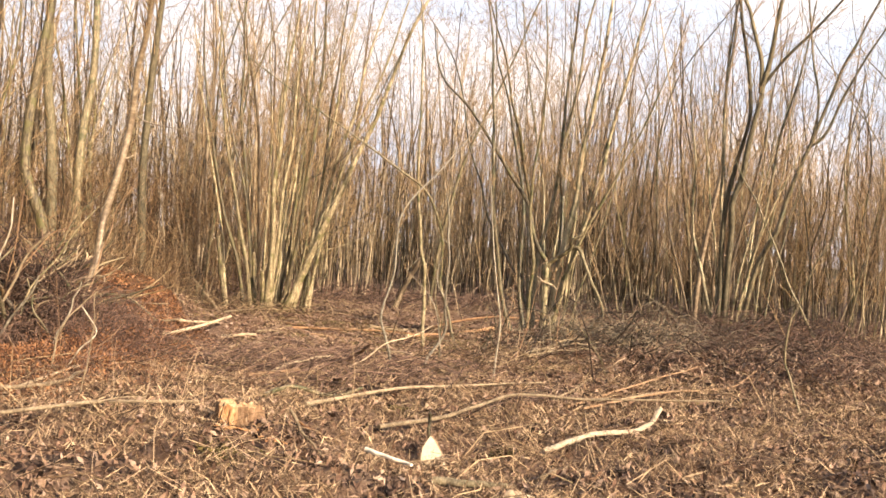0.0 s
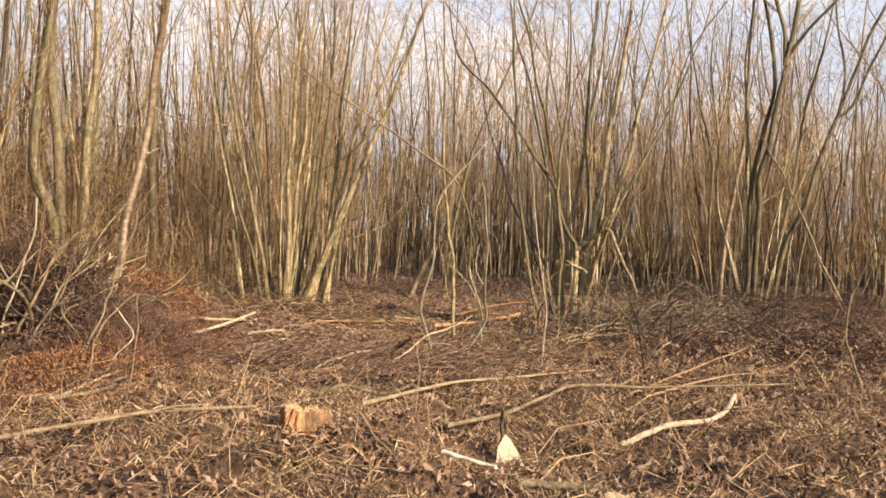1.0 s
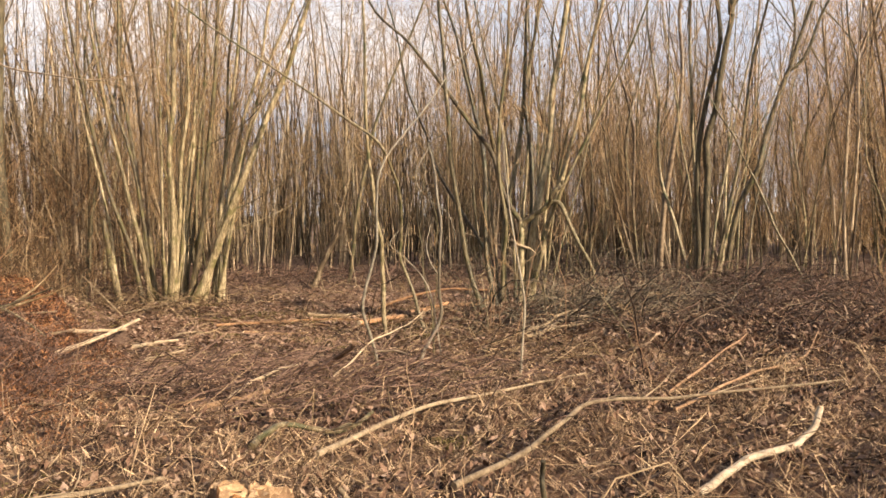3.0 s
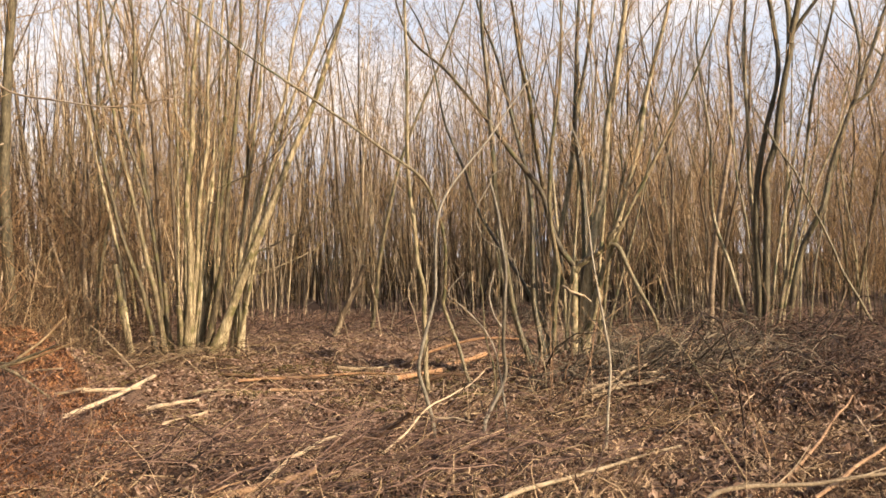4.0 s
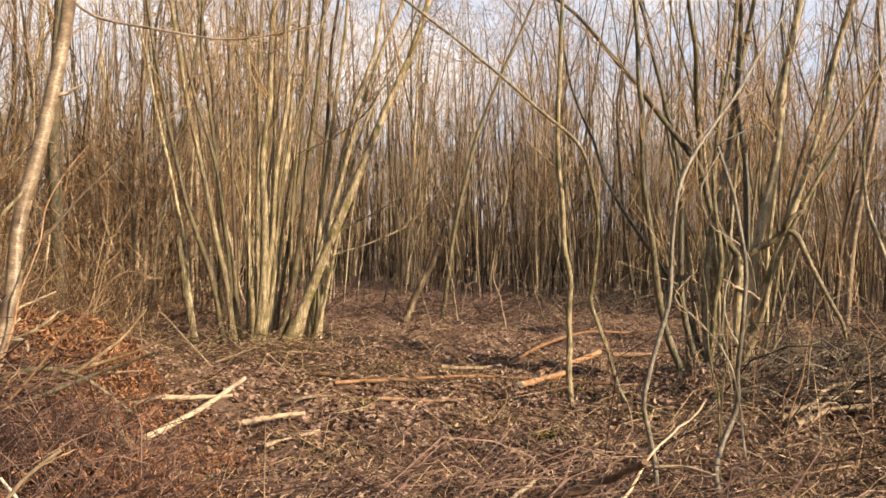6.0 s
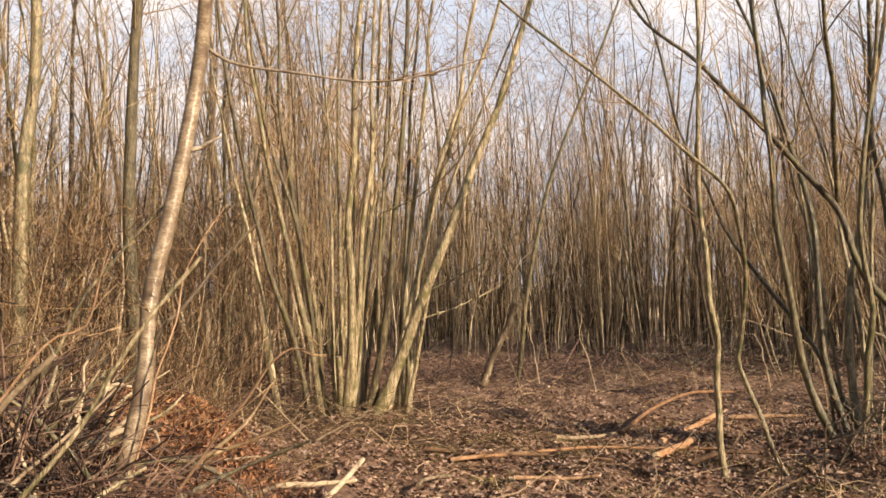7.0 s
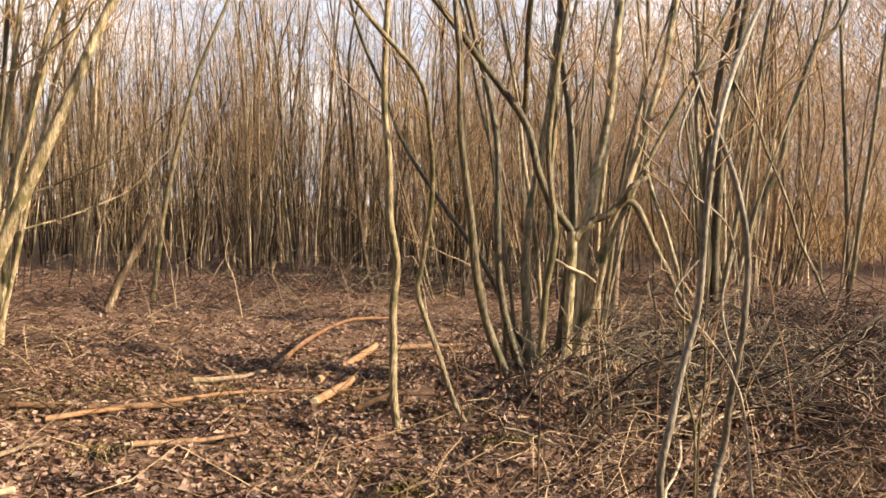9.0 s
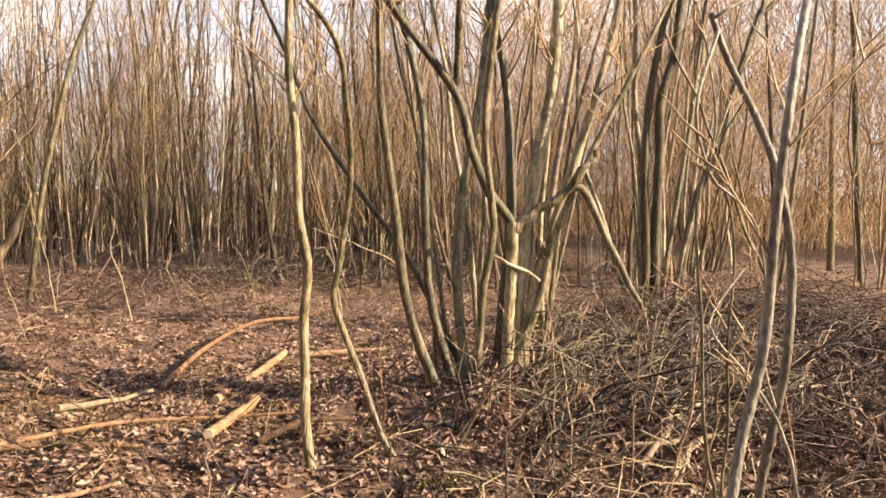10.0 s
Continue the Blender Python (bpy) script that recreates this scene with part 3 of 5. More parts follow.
for nm, pts, r in (("low_branch", [(-3.89, 11.35, 3.01), (-3.72, 11.34, 2.90), (-3.38, 11.32, 2.84), (-2.96, 11.30, 2.79), (-2.63, 11.28, 2.84), (-2.32, 11.26, 2.92)], 0.010), ("side_branch", [(-4.13, 11.22, 1.32), (-4.06, 11.18, 1.46), (-3.98, 11.2, 1.54), (-3.9, 11.22, 1.65), (-3.81, 11.25, 1.78), (-3.6, 11.3, 2.0)], 0.012), ("branch_stub", [(-3.98, 11.33, 2.40), (-3.88, 11.31, 2.43), (-3.78, 11.29, 2.48)], 0.016)):
    P = wander(smooth_line([np.array(q) - np.array(leaner.location) for q in pts], 20), 0.008, rs)
    b = part(nm, mesh(nm, limb(P, r * np.linspace(1, 0.4, 20), 6), [BARK_CHERRY]), leaner)
    if nm == "low_branch":
        twig_parts(P, np.full(20, 0.01), 12, 0.2, 0.5, rs, b)
sapling("pale_pole_tree", [(5.42, 18.0, 0), (5.48, 17.98, 1.46), (5.65, 17.92, 2.73), (5.79, 17.86, 3.88), (5.77, 17.87, 5.15), (5.85, 17.84, 6.2)], 0.055, "slender pole with a pale sunlit trunk", rs, mat=BARK_CHERRY, count=30)
for k, (pts, r, m) in enumerate((
    ([(-6.6, 15.6, 0), (-6.77, 15.48, 1.48), (-7.06, 15.35, 2.44), (-7.02, 15.37, 3.91), (-6.82, 15.46, 5.42)], 0.11, BARK_HAZEL),
    ([(-7.4, 17.4, 0), (-7.43, 17.37, 1.49), (-7.52, 17.33, 3.14), (-7.63, 17.29, 4.23), (-7.67, 17.27, 5.87)], 0.12, BARK_DARK),
    ([(-7.45, 18.4, 0), (-7.43, 18.46, 1.52), (-7.38, 18.48, 3.29), (-7.26, 18.53, 4.72), (-7.27, 18.52, 6.25)], 0.11, BARK_GREY),
    ([(-5.8, 18.0, 0), (-5.84, 17.97, 1.04), (-5.90, 17.95, 2.98), (-5.85, 17.97, 4.70), (-5.73, 18.0, 6.21)], 0.095, BARK_DARK),
)):
    sapling("tree", pts, r, ("algae-green trunk of a bare tree", "dark trunk of a bare tree", "grey-brown trunk of a bare tree", "dark slim trunk of a bare tree")[k], rs, mat=m, grow=4.5, count=45, length=1.6, start=0.3)

for x, y, dx, dy, r in ((14.2, 18.9, -0.45, 0.1, 0.075), (17.6, 21.7, -0.2, 0.0, 0.085), (12.3, 19.4, -0.35, 0.2, 0.05), (10.4, 18.0, 0.5, -0.3, 0.045)):
    sapling("tree", [(x, y, 0), (x + dx * 0.25, y + dy * 0.25, 1.5), (x + dx * 0.6, y + dy * 0.6, 3.5), (x + dx, y + dy, 6.0)], r, "slim dark trunk of a bare tree at the wood's edge", rs, mat=BARK_DARK if r > 0.06 else BARK_GREY, grow=4.0, count=40, length=1.5, start=0.25)
sapling("snag", [(-0.87, 22.2, 0), (-0.66, 22.16, 0.45), (-0.40, 22.12, 0.95), (-0.22, 22.1, 1.45)], 0.075, "short leaning broken snag at the wood's edge", rs, mat=POLES, grow=0, count=3, length=0.5, tip=0.7)
sapling("tree", [(0.0, 23.23, 0), (0.12, 23.18, 0.9), (0.26, 23.13, 2.0), (0.55, 23.08, 3.3), (1.0, 23.02, 4.6), (1.75, 22.92, 6.4)], 0.05, "grey trunk leaning over at the wood's edge", rs, mat=BARK_GREY, grow=3.0, count=30, length=1.3)

# ---- background wood ----
CENTRE, AXES = np.array((4.0, 10.0)), np.array((10.8, 16.5))


def ring(x, y):
    return np.hypot((x - CENTRE[0]) / AXES[0], (y - CENTRE[1]) / AXES[1])


def wooded(x, y):
    """Where the wood stands: round the clearing, not on the way in nor where the low sun comes from."""
    d = math.atan2(y - CENTRE[1], x - CENTRE[0])
    r = ring(x, y) - 0.09 * math.sin(7.3 * d + 1.0) - 0.06 * math.sin(17.1 * d)
    sunny = -1.35 < d < 0.58
    if 0.58 <= d < 1.05:
        return 1.0 < r < (1.12 if d < 0.85 else 1.30) or r > 2.3
    return r > (4.2 if sunny else 1.0)


rb = np.random.default_rng(23)
rt = np.random.default_rng(29)
VARIANTS = []
for k in range(18):
    h = rb.uniform(5.5, 11.5)
    lean = rb.normal(0, 0.06, 2) * h
    bend = rb.normal(0, 0.05, 2) * h
    pts = [(0, 0, -0.15), (lean[0] * 0.2 + bend[0] * 0.6, lean[1] * 0.2 + bend[1] * 0.6, h * 0.25), (lean[0] * 0.5 + bend[0], lean[1] * 0.5 + bend[1], h * 0.55), (lean[0], lean[1], h * 0.8), (lean[0] * 1.25, lean[1] * 1.25, h)]
    P = wander(smooth_line(pts, 18), 0.13, rb)
    r = 0.0036 * h + 0.05 * rb.random() ** 2.2 - 0.006
    R = r * (1 - 0.8 * np.linspace(0, 1, 18)) * (1 + 0.07 * rb.normal(0, 1, 18))
    m = (BARK_POLE, BARK_GREY, BARK_POLE, BARK_HAZEL, BARK_DARK, BARK_POLE)[k % 6]
    VARIANTS.append((mesh("trunk", limb(P, R, 6, False), [m]), mesh("crown", twigs(P, R * 1.2, 28, 0.15, 1.45, rt, subs=3, bias=0.95, spread=(20, 52)), [TWIG])))
CLUMP_LABELS = ("clump of slender bare coppice poles with brown twigs", "single slim bare tree with a twiggy crown", "spreading clump of leaning bare coppice poles")
clumps = []
while sum(c[3] for c in clumps) < 1000:
    a = rb.uniform(-math.pi, math.pi)
    q = 1.0 + 1.45 * rb.random() ** 0.85
    cx, cy = CENTRE + AXES * q * np.array((math.cos(a), math.sin(a)))
    if not wooded(cx, cy) or (cy < 6 and rb.random() < 0.8) or (cx < -5.5 and cy < 21 and rb.random() < 0.55):
        continue
    clumps.append((q, cx, cy, int(rb.integers(1, 9))))
clumps.sort()
stems_made, far_spots = 0, []
for q, cx, cy, n in clumps:
    if stems_made >= 300:
        far_spots += [(cx + rb.normal(0, 0.25), cy + rb.normal(0, 0.25)) for k in range(n)]
        continue
    spread = rb.uniform(0.02, 0.13)
    t = thing("coppice_clump" if n > 1 else "pole_tree", on_ground(cx, cy), CLUMP_LABELS[1 if n == 1 else (2 if spread > 0.1 else 0)], "tree", "trees of the surrounding wood")
    for k in range(n):
        tm, cm = VARIANTS[rb.integers(len(VARIANTS))]
        ang, rad = rb.uniform(0, 6.28), rb.uniform(0.05, 0.32) * (n > 1)
        tilt = abs(rb.normal(spread, 0.05))
        sz = rb.uniform(0.7, 1.2)
        st = part("stem", tm, t)
        st.matrix_basis = Matrix.Translation((rad * math.cos(ang), rad * math.sin(ang), 0)) @ Matrix.Rotation(tilt, 4, (-math.sin(ang), math.cos(ang), 0)) @ Matrix.Rotation(rb.uniform(0, 6.28), 4, "Z") @ Matrix.Diagonal((sz, sz, sz, 1))
        part("crown", cm, st)
        stems_made += 1
# open clumps on the sunlit edge between the hazels
k = 0
while k < 26:
    cx, cy = rb.uniform(3.2, 13.0), rb.uniform(18.3, 26.5)
    if not 0.72 < ring(cx, cy) < 1.08 or abs(cx - 5.45) < 0.6 and cy < 19:
        continue
    k += 1
    t = thing("coppice_clump", on_ground(cx, cy), CLUMP_LABELS[0], "tree", "trees of the surrounding wood")
    for j in range(int(rb.integers(2, 6))):
        tm, cm = VARIANTS[rb.integers(len(VARIANTS))]
        ang, rad, sz = rb.uniform(0, 6.28), rb.uniform(0.05, 0.35), rb.uniform(0.55, 0.95)
        st = part("stem", tm, t)
        st.matrix_basis = Matrix.Translation((rad * math.cos(ang), rad * math.sin(ang), 0)) @ Matrix.Rotation(abs(rb.normal(0.07, 0.06)), 4, (-math.sin(ang), math.cos(ang), 0)) @ Matrix.Rotation(rb.uniform(0, 6.28), 4, "Z") @ Matrix.Diagonal((sz, sz, sz, 1))
        part("crown", cm, st)
# the trees behind them, joined
back_stems, back_twigs = [], []
for x, y in far_spots:
    h = rb.uniform(5.5, 11.5)
    o = np.array(on_ground(x, y))
    e = rb.normal(0, 0.1, 2) * h
    P = wander(smooth_line([o - (0, 0, 0.1), o + (e[0] * 0.3, e[1] * 0.3, h * 0.4), o + (e[0] * 0.7, e[1] * 0.7, h * 0.75), o + (e[0], e[1], h)], 12), 0.08, rb)
    R = (0.0036 * h + 0.05 * rb.random() ** 2.2 - 0.006) * np.linspace(1, 0.2, 12)
    back_stems.append(tubes(P[None], R[None], 4))
    back_twigs += twigs(P, R * 1.2, 9, 0.2, 1.6, rt, subs=2, bias=1.0, spread=(20, 55))
tagged(new("back_trunks", mesh("back_trunks", back_stems, [POLES])), "bare trunks deeper in the wood", "woods", kind="stuff")
tagged(new("back_twigs", mesh("back_twigs", back_twigs, [TWIG])), "bare crowns deeper in the wood", "woods", kind="stuff")


def patch(x, y):
    """Undergrowth stands in patches with gaps between."""
    w = math.sin(1.9 * x + 1.3 * math.sin(1.1 * y)) + math.sin(1.7 * y + 1.5 * math.sin(1.3 * x + 2))
    return min(1.0, max(0.12, 0.5 + 0.4 * w))


def scatter(n, rng, lo, hi, power=1.0, back=0.2):
    """n places in the wood, from ring lo to ring hi."""
    out = []
    while len(out) < n:
        a = rng.uniform(-math.pi, math.pi)
        q = lo + (hi - lo) * rng.random() ** power
        x, y = CENTRE + AXES * q * np.array((math.cos(a), math.sin(a)))
        if (y < 6 and rng.random() > back) or not wooded(x, y) or rng.random() > patch(x, y):
            continue
        out.append((x, y))
    return np.array(out)


def shoots(n, rng, lo, hi, power, height, radius, side, back=0.15, knots=6):
    c = scatter(n, rng, lo, hi, power, back)
    h = rng.uniform(*height, n)
    lean = rng.normal(0, 0.1, (n, 2)) * h[:, None]
    z0 = ground_height(c[:, 0], c[:, 1]) - 0.05
    f = np.linspace(0, 1, knots)
    P = np.zeros((n, knots, 3))
    P[:, :, :2] = c[:, None] + lean[:, None] * (f**1.4)[None, :, None] + rng.normal(0, 0.10, (n, knots, 2)) * f[None, :, None] ** 0.6
    P[:, :, 2] = z0[:, None] + h[:, None] * f
    R = (radius[0] + (radius[1] - radius[0]) * rng.random(n) ** 1.6)[:, None] * (1 - 0.75 * f)[None]
    blocks = [tubes(P, R, 3)]
    if side:
        m = n * side
        pick = np.repeat(np.arange(n), side)
        w = rng.uniform(0.3, 0.97, m)
        x = w * (knots - 1)
        k = np.clip(x.astype(int), 0, knots - 2)
        ff = (x - k)[:, None]
        b = P[pick, k] * (1 - ff) + P[pick, k + 1] * ff
        az = rng.random(m) * 2 * np.pi
        d = unit(np.stack([np.cos(az), np.sin(az), rng.uniform(0.3, 1.6, m)], 1))
        l2 = (h[pick] * rng.uniform(0.1, 0.3, m))[:, None]
        S = np.stack([b, b + d * l2 * 0.5, b + d * l2 + np.array([[0, 0, 0.1]]) * l2], 1)
        blocks.append(tubes(S, np.full((m, 1), radius[0] * 0.5) * np.array([[1, 0.8, 0.4]]), 3))
    return blocks


tagged(new("thicket", mesh("thicket", shoots(1900, rb, 1.05, 2.3, 0.8, (1.5, 6.0), (0.007, 0.036), 3), [POLES])), "dense undergrowth of thin tan and russet shoots", "undergrowth", kind="stuff")
tagged(new("far_wood", mesh("far_wood", shoots(2000, rb, 1.9, 4.0, 1.2, (5, 12), (0.018, 0.065), 4, 0.3, 5), [POLES])), "far bare woodland behind the clearing", "woods", kind="stuff")


# fine side twigs of the understorey at head height and above
UN = 32000
hz = scatter(UN, rb, 1.08, 2.8, 0.9, 0.1)
hr = ring(hz[:, 0], hz[:, 1])
hp = np.stack([hz[:, 0], hz[:, 1], ground_height(hz[:, 0], hz[:, 1]) + 0.4 + (2.1 + 1.2 * hr) * rb.random(UN) ** 0.85], 1)
ha = rb.random(UN) * 2 * np.pi
hd = unit(np.stack([np.cos(ha), np.sin(ha), rb.uniform(0.1, 2.0, UN)], 1)) * rb.uniform(0.3, 1.0, (UN, 1)) * (0.6 + 0.4 * hr)[:, None]
bend = rb.normal(0, 0.16, (UN, 3)) * np.linalg.norm(hd, axis=1)[:, None]
hq = np.stack([hp, hp + hd * 0.5 + bend, hp + hd], 1)
tagged(new("understorey", mesh("understorey", [tubes(hq, rb.uniform(0.0025, 0.005, (UN, 1)) * (0.3 + 0.7 * hr)[:, None] * np.array([[1, 0.8, 0.45]]), 3)], [HAZE])), "tan haze of fine twigs in the understorey", "undergrowth", kind="stuff")

# fine twigs of the canopy against the sky
CN = 15000
cz = scatter(CN, rb, 1.0, 2.2, 1.0, 0.1)
cp = np.stack([cz[:, 0], cz[:, 1], 3.6 + 6.5 * rb.random(CN)], 1)
ca = rb.random(CN) * 2 * np.pi
cd = unit(np.stack([np.cos(ca), np.sin(ca), rb.uniform(-0.2, 1.8, CN)], 1)) * rb.uniform(0.4, 1.3, (CN, 1))
tagged(new("canopy_twigs", mesh("canopy_twigs", [tubes(np.stack([cp, cp + cd], 1), rb.uniform(0.003, 0.007, (CN, 1)) * np.array([[1, 0.5]]), 3)], [TWIG])), "fine bare twigs of the canopy", "woods", kind="stuff")

# closer twigs of the tall crowns straight ahead
AN = 2800
ap = np.stack([rt.uniform(-4.5, 4.5, AN), rt.uniform(25.5, 36, AN), 4.2 + 6.0 * rt.random(AN)], 1)
aa = rt.random(AN) * 2 * np.pi
ad = unit(np.stack([np.cos(aa), np.sin(aa), rt.uniform(-0.1, 1.8, AN)], 1)) * rt.uniform(0.4, 1.2, (AN, 1))
am = ap + ad * 0.5 + rt.normal(0, 0.05, (AN, 3))
tagged(new("crown_twigs", mesh("crown_twigs", [tubes(np.stack([ap, am, ap + ad], 1), rt.uniform(0.003, 0.0065, (AN, 1)) * np.array([[1, 0.8, 0.5]]), 3)], [TWIG])), "fine bare twigs of the tallest crowns", "woods", kind="stuff")

# brown scrub under the trees beyond the brush pile
BN = 9000
ba, bq = rb.random(BN) * 2 * np.pi, rb.random(BN) ** 0.5
bx, by = -9.0 + 5.0 * bq * np.cos(ba), 20.0 + 5.5 * bq * np.sin(ba)
bp = np.stack([bx, by, ground_height(bx, by) + 0.1 + 2.6 * rb.random(BN) ** 1.2], 1)
bw = rb.random(BN) * 2 * np.pi
bd = unit(np.stack([np.cos(bw), np.sin(bw), rb.uniform(-0.1, 1.6, BN)], 1)) * rb.uniform(0.25, 0.9, (BN, 1))
bm = bp + bd * 0.5 + rb.normal(0, 0.12, (BN, 3)) * np.linalg.norm(bd, axis=1)[:, None]
tagged(new("scrub", mesh("scrub", [tubes(np.stack([bp, bm, bp + bd], 1), rb.uniform(0.003, 0.006, (BN, 1)) * np.array([[1, 0.8, 0.45]]), 3)], [RUSSET])), "brown leafless scrub under the trees", "undergrowth", kind="stuff")

# the twiggy thicket on the clearing's sunward side, sunlight put into its tan
SN = 8000
sx, sy = rb.uniform(6.5, 20, 12 * SN), rb.uniform(12, 31, 12 * SN)
ok = (ring(sx, sy) > 1.03) & (ring(sx, sy) < 1.7) & (np.arctan2(sy - CENTRE[1], sx - CENTRE[0]) > 0.6)
sx, sy = sx[ok][:SN], sy[ok][:SN]
sp = np.stack([sx, sy, ground_height(sx, sy) + 0.5 + 4.6 * rb.random(len(sx)) ** 0.9], 1)
sa = rb.random(len(sx)) * 2 * np.pi
sd = unit(np.stack([np.cos(sa), np.sin(sa), rb.uniform(0.2, 2.6, len(sx))], 1)) * rb.uniform(0.3, 0.9, (len(sx), 1))
tagged(new("sunlit_thicket", mesh("sunlit_thicket", [tubes(np.stack([sp, sp + sd], 1), rb.uniform(0.003, 0.007, (len(sx), 1)) * np.array([[1, 0.5]]), 3)], [SUNLIT])), "fine thicket twigs in a lighter tan that stands for sunlight", "undergrowth", kind="stuff")

# thin far thicket that closes the view beyond the sunward edge
FN = 22000
fa, fq = rb.uniform(0.2, 0.85, FN), rb.uniform(1.9, 3.0, FN)
fx, fy = CENTRE[0] + AXES[0] * fq * np.cos(fa), CENTRE[1] + AXES[1] * fq * np.sin(fa)
fp = np.stack([fx, fy, ground_height(fx, fy) + 10.0 * rb.random(FN) ** 1.25], 1)
ft = rb.random(FN) * 2 * np.pi
fd = unit(np.stack([np.cos(ft), np.sin(ft), rb.uniform(0.4, 3.0, FN)], 1)) * rb.uniform(0.6, 1.8, (FN, 1))
# same sunlit tan as the nearer thicket
tagged(new("far_thicket", mesh("far_thicket", [tubes(np.stack([fp, fp + fd], 1), rb.uniform(0.006, 0.016, (FN, 1)) * np.array([[1, 0.5]]), 3)], [SUNLIT])), "distant thicket beyond the clearing's edge in the sunlit tan", "undergrowth", kind="stuff")


# ---- clouds ----
def cloud_bank():
    """Pale blue sky with broken white cloud on a far curved sheet in front of the clearing."""
    m = bpy.data.materials.new("thin_cloud")
    m.use_nodes = True
    N, L = m.node_tree.nodes, m.node_tree.links
    N.remove(N["Principled BSDF"])
    out = N["Material Output"]
    co = N.new("ShaderNodeTexCoord")
    mp = N.new("ShaderNodeMapping")
    mp.inputs["Scale"].default_value = (0.0016, 0.0016, 0.0042)
    noi = N.new("ShaderNodeTexNoise")
    noi.inputs["Scale"].default_value, noi.inputs["Detail"].default_value = 1.0, 7.0
    ramp = N.new("ShaderNodeValToRGB")
    ramp.color_ramp.elements[0].position, ramp.color_ramp.elements[0].color = 0.42, (0.64, 0.69, 0.80, 1)
    ramp.color_ramp.elements[1].position, ramp.color_ramp.elements[1].color = 0.58, (1.0, 0.93, 0.90, 1)
    em = N.new("ShaderNodeEmission")
    em.inputs["Strength"].default_value = 0.70
    L.new(co.outputs["Object"], mp.inputs["Vector"])
    L.new(mp.outputs[0], noi.inputs["Vector"])
    L.new(noi.outputs["Fac"], ramp.inputs["Fac"])
    L.new(ramp.outputs["Color"], em.inputs["Color"])
    L.new(em.outputs[0], out.inputs["Surface"])
    az, el = np.meshgrid(np.radians(np.linspace(-60, 84, 37)), np.radians(np.linspace(0.5, 60, 16)), indexing="ij")
    V = 1800 * np.stack([np.sin(az) * np.cos(el), np.cos(az) * np.cos(el), np.sin(el)], -1).reshape(-1, 3)
    i, j = np.meshgrid(np.arange(36), np.arange(15), indexing="ij")
    Q = np.stack([i * 16 + j, i * 16 + j + 1, (i + 1) * 16 + j + 1, (i + 1) * 16 + j], -1).reshape(-1, 4)
    return tagged(new("backdrop", mesh("backdrop", [(V, Q)], [m])), "pale blue sky with broken white cloud", "sky", kind="structure")


cloud_bank()


# ---- ground cover ----
def leaves(n, rng, place, size=(0.017, 0.040), lift=(0.0, 0.045), flat=0.65, slim=0.65):
    """n dead leaves, each folded along its midrib; place: an (n, 3) array of points."""
    c = place.copy()
    c[:, 2] += rng.uniform(*lift, n)
    L = rng.uniform(*size, n)[:, None]
    az = rng.random(n) * 2 * np.pi
    fwd = unit(np.stack([np.cos(az), np.sin(az), rng.normal(0, flat, n)], 1))
    side = unit(np.cross(fwd, unit(np.stack([rng.normal(0, flat, n), rng.normal(0, flat, n), np.ones(n)], 1))))
    nor = np.cross(side, fwd)
    w = L * slim * rng.uniform(0.6, 1.1, (n, 1))
    curl = rng.uniform(-0.2, 0.65, (n, 1)) * w
    V = np.stack([c - fwd * L, c + fwd * L * 0.15 + side * w + nor * curl, c + fwd * L, c + fwd * L * 0.1 - side * w + nor * curl], 1).reshape(-1, 3)
    b = np.arange(n)[:, None] * 4
    return V, np.concatenate([b + np.array([[0, 2, 1]]), b + np.array([[0, 3, 2]])])


def spots_in(n, rng, x, y, keep=None):
    """n points on the ground in a rectangle; keep(x, y): chance of keeping."""
    px, py = np.empty(0), np.empty(0)
    while len(px) < n:
        a, b = rng.uniform(*x, 2 * n), rng.uniform(*y, 2 * n)
        if keep is not None:
            m = rng.random(2 * n) < keep(a, b)
            a, b = a[m], b[m]
        px, py = np.concatenate([px, a]), np.concatenate([py, b])
    px, py = px[:n], py[:n]
    return np.stack([px, py, ground_height(px, py)], 1)


def sticks(n, rng, place, length, radius, tilt=0.15, heading=None, swing=0.5, bow=0.12, points=4, lift=(0.0, 0.05), kink=0.03):
    """n thin crooked stalks lying or leaning at the given points."""
    c = place.copy()
    c[:, 2] += rng.uniform(*lift, n)
    ln = rng.uniform(*length, n) * rng.uniform(0.6, 1.0, n)
    az = rng.random(n) * 2 * np.pi if heading is None else heading + rng.normal(0, swing, n)
    el = np.abs(rng.normal(0, tilt, n))
    d = np.stack([np.cos(az) * np.cos(el), np.sin(az) * np.cos(el), np.sin(el)], 1)
    s = unit(np.cross(d, np.array([[0, 0, 1.0]])))
    f = np.linspace(0, 1, points)
    P = c[:, None] + d[:, None] * (ln[:, None] * f)[..., None]
    arch = (rng.normal(0, bow, n) * ln)[:, None] * (4 * f * (1 - f))[None]
    P = P + s[:, None] * arch[..., None]
    P[:, :, 2] += np.abs(rng.normal(0, bow * 0.7, n) * ln)[:, None] * (4 * f * (1 - f))[None]
    P = P + rng.normal(0, kink, P.shape) * ln[:, None, None] * (f > 0)[None, :, None]
    floor = ground_height(P[:, :, 0], P[:, :, 1]) + 0.004
    P[:, :, 2] = np.maximum(P[:, :, 2], floor)
    R = rng.uniform(*radius, n)[:, None] * (1 - 0.55 * f)[None]
    return tubes(P, R, 3)


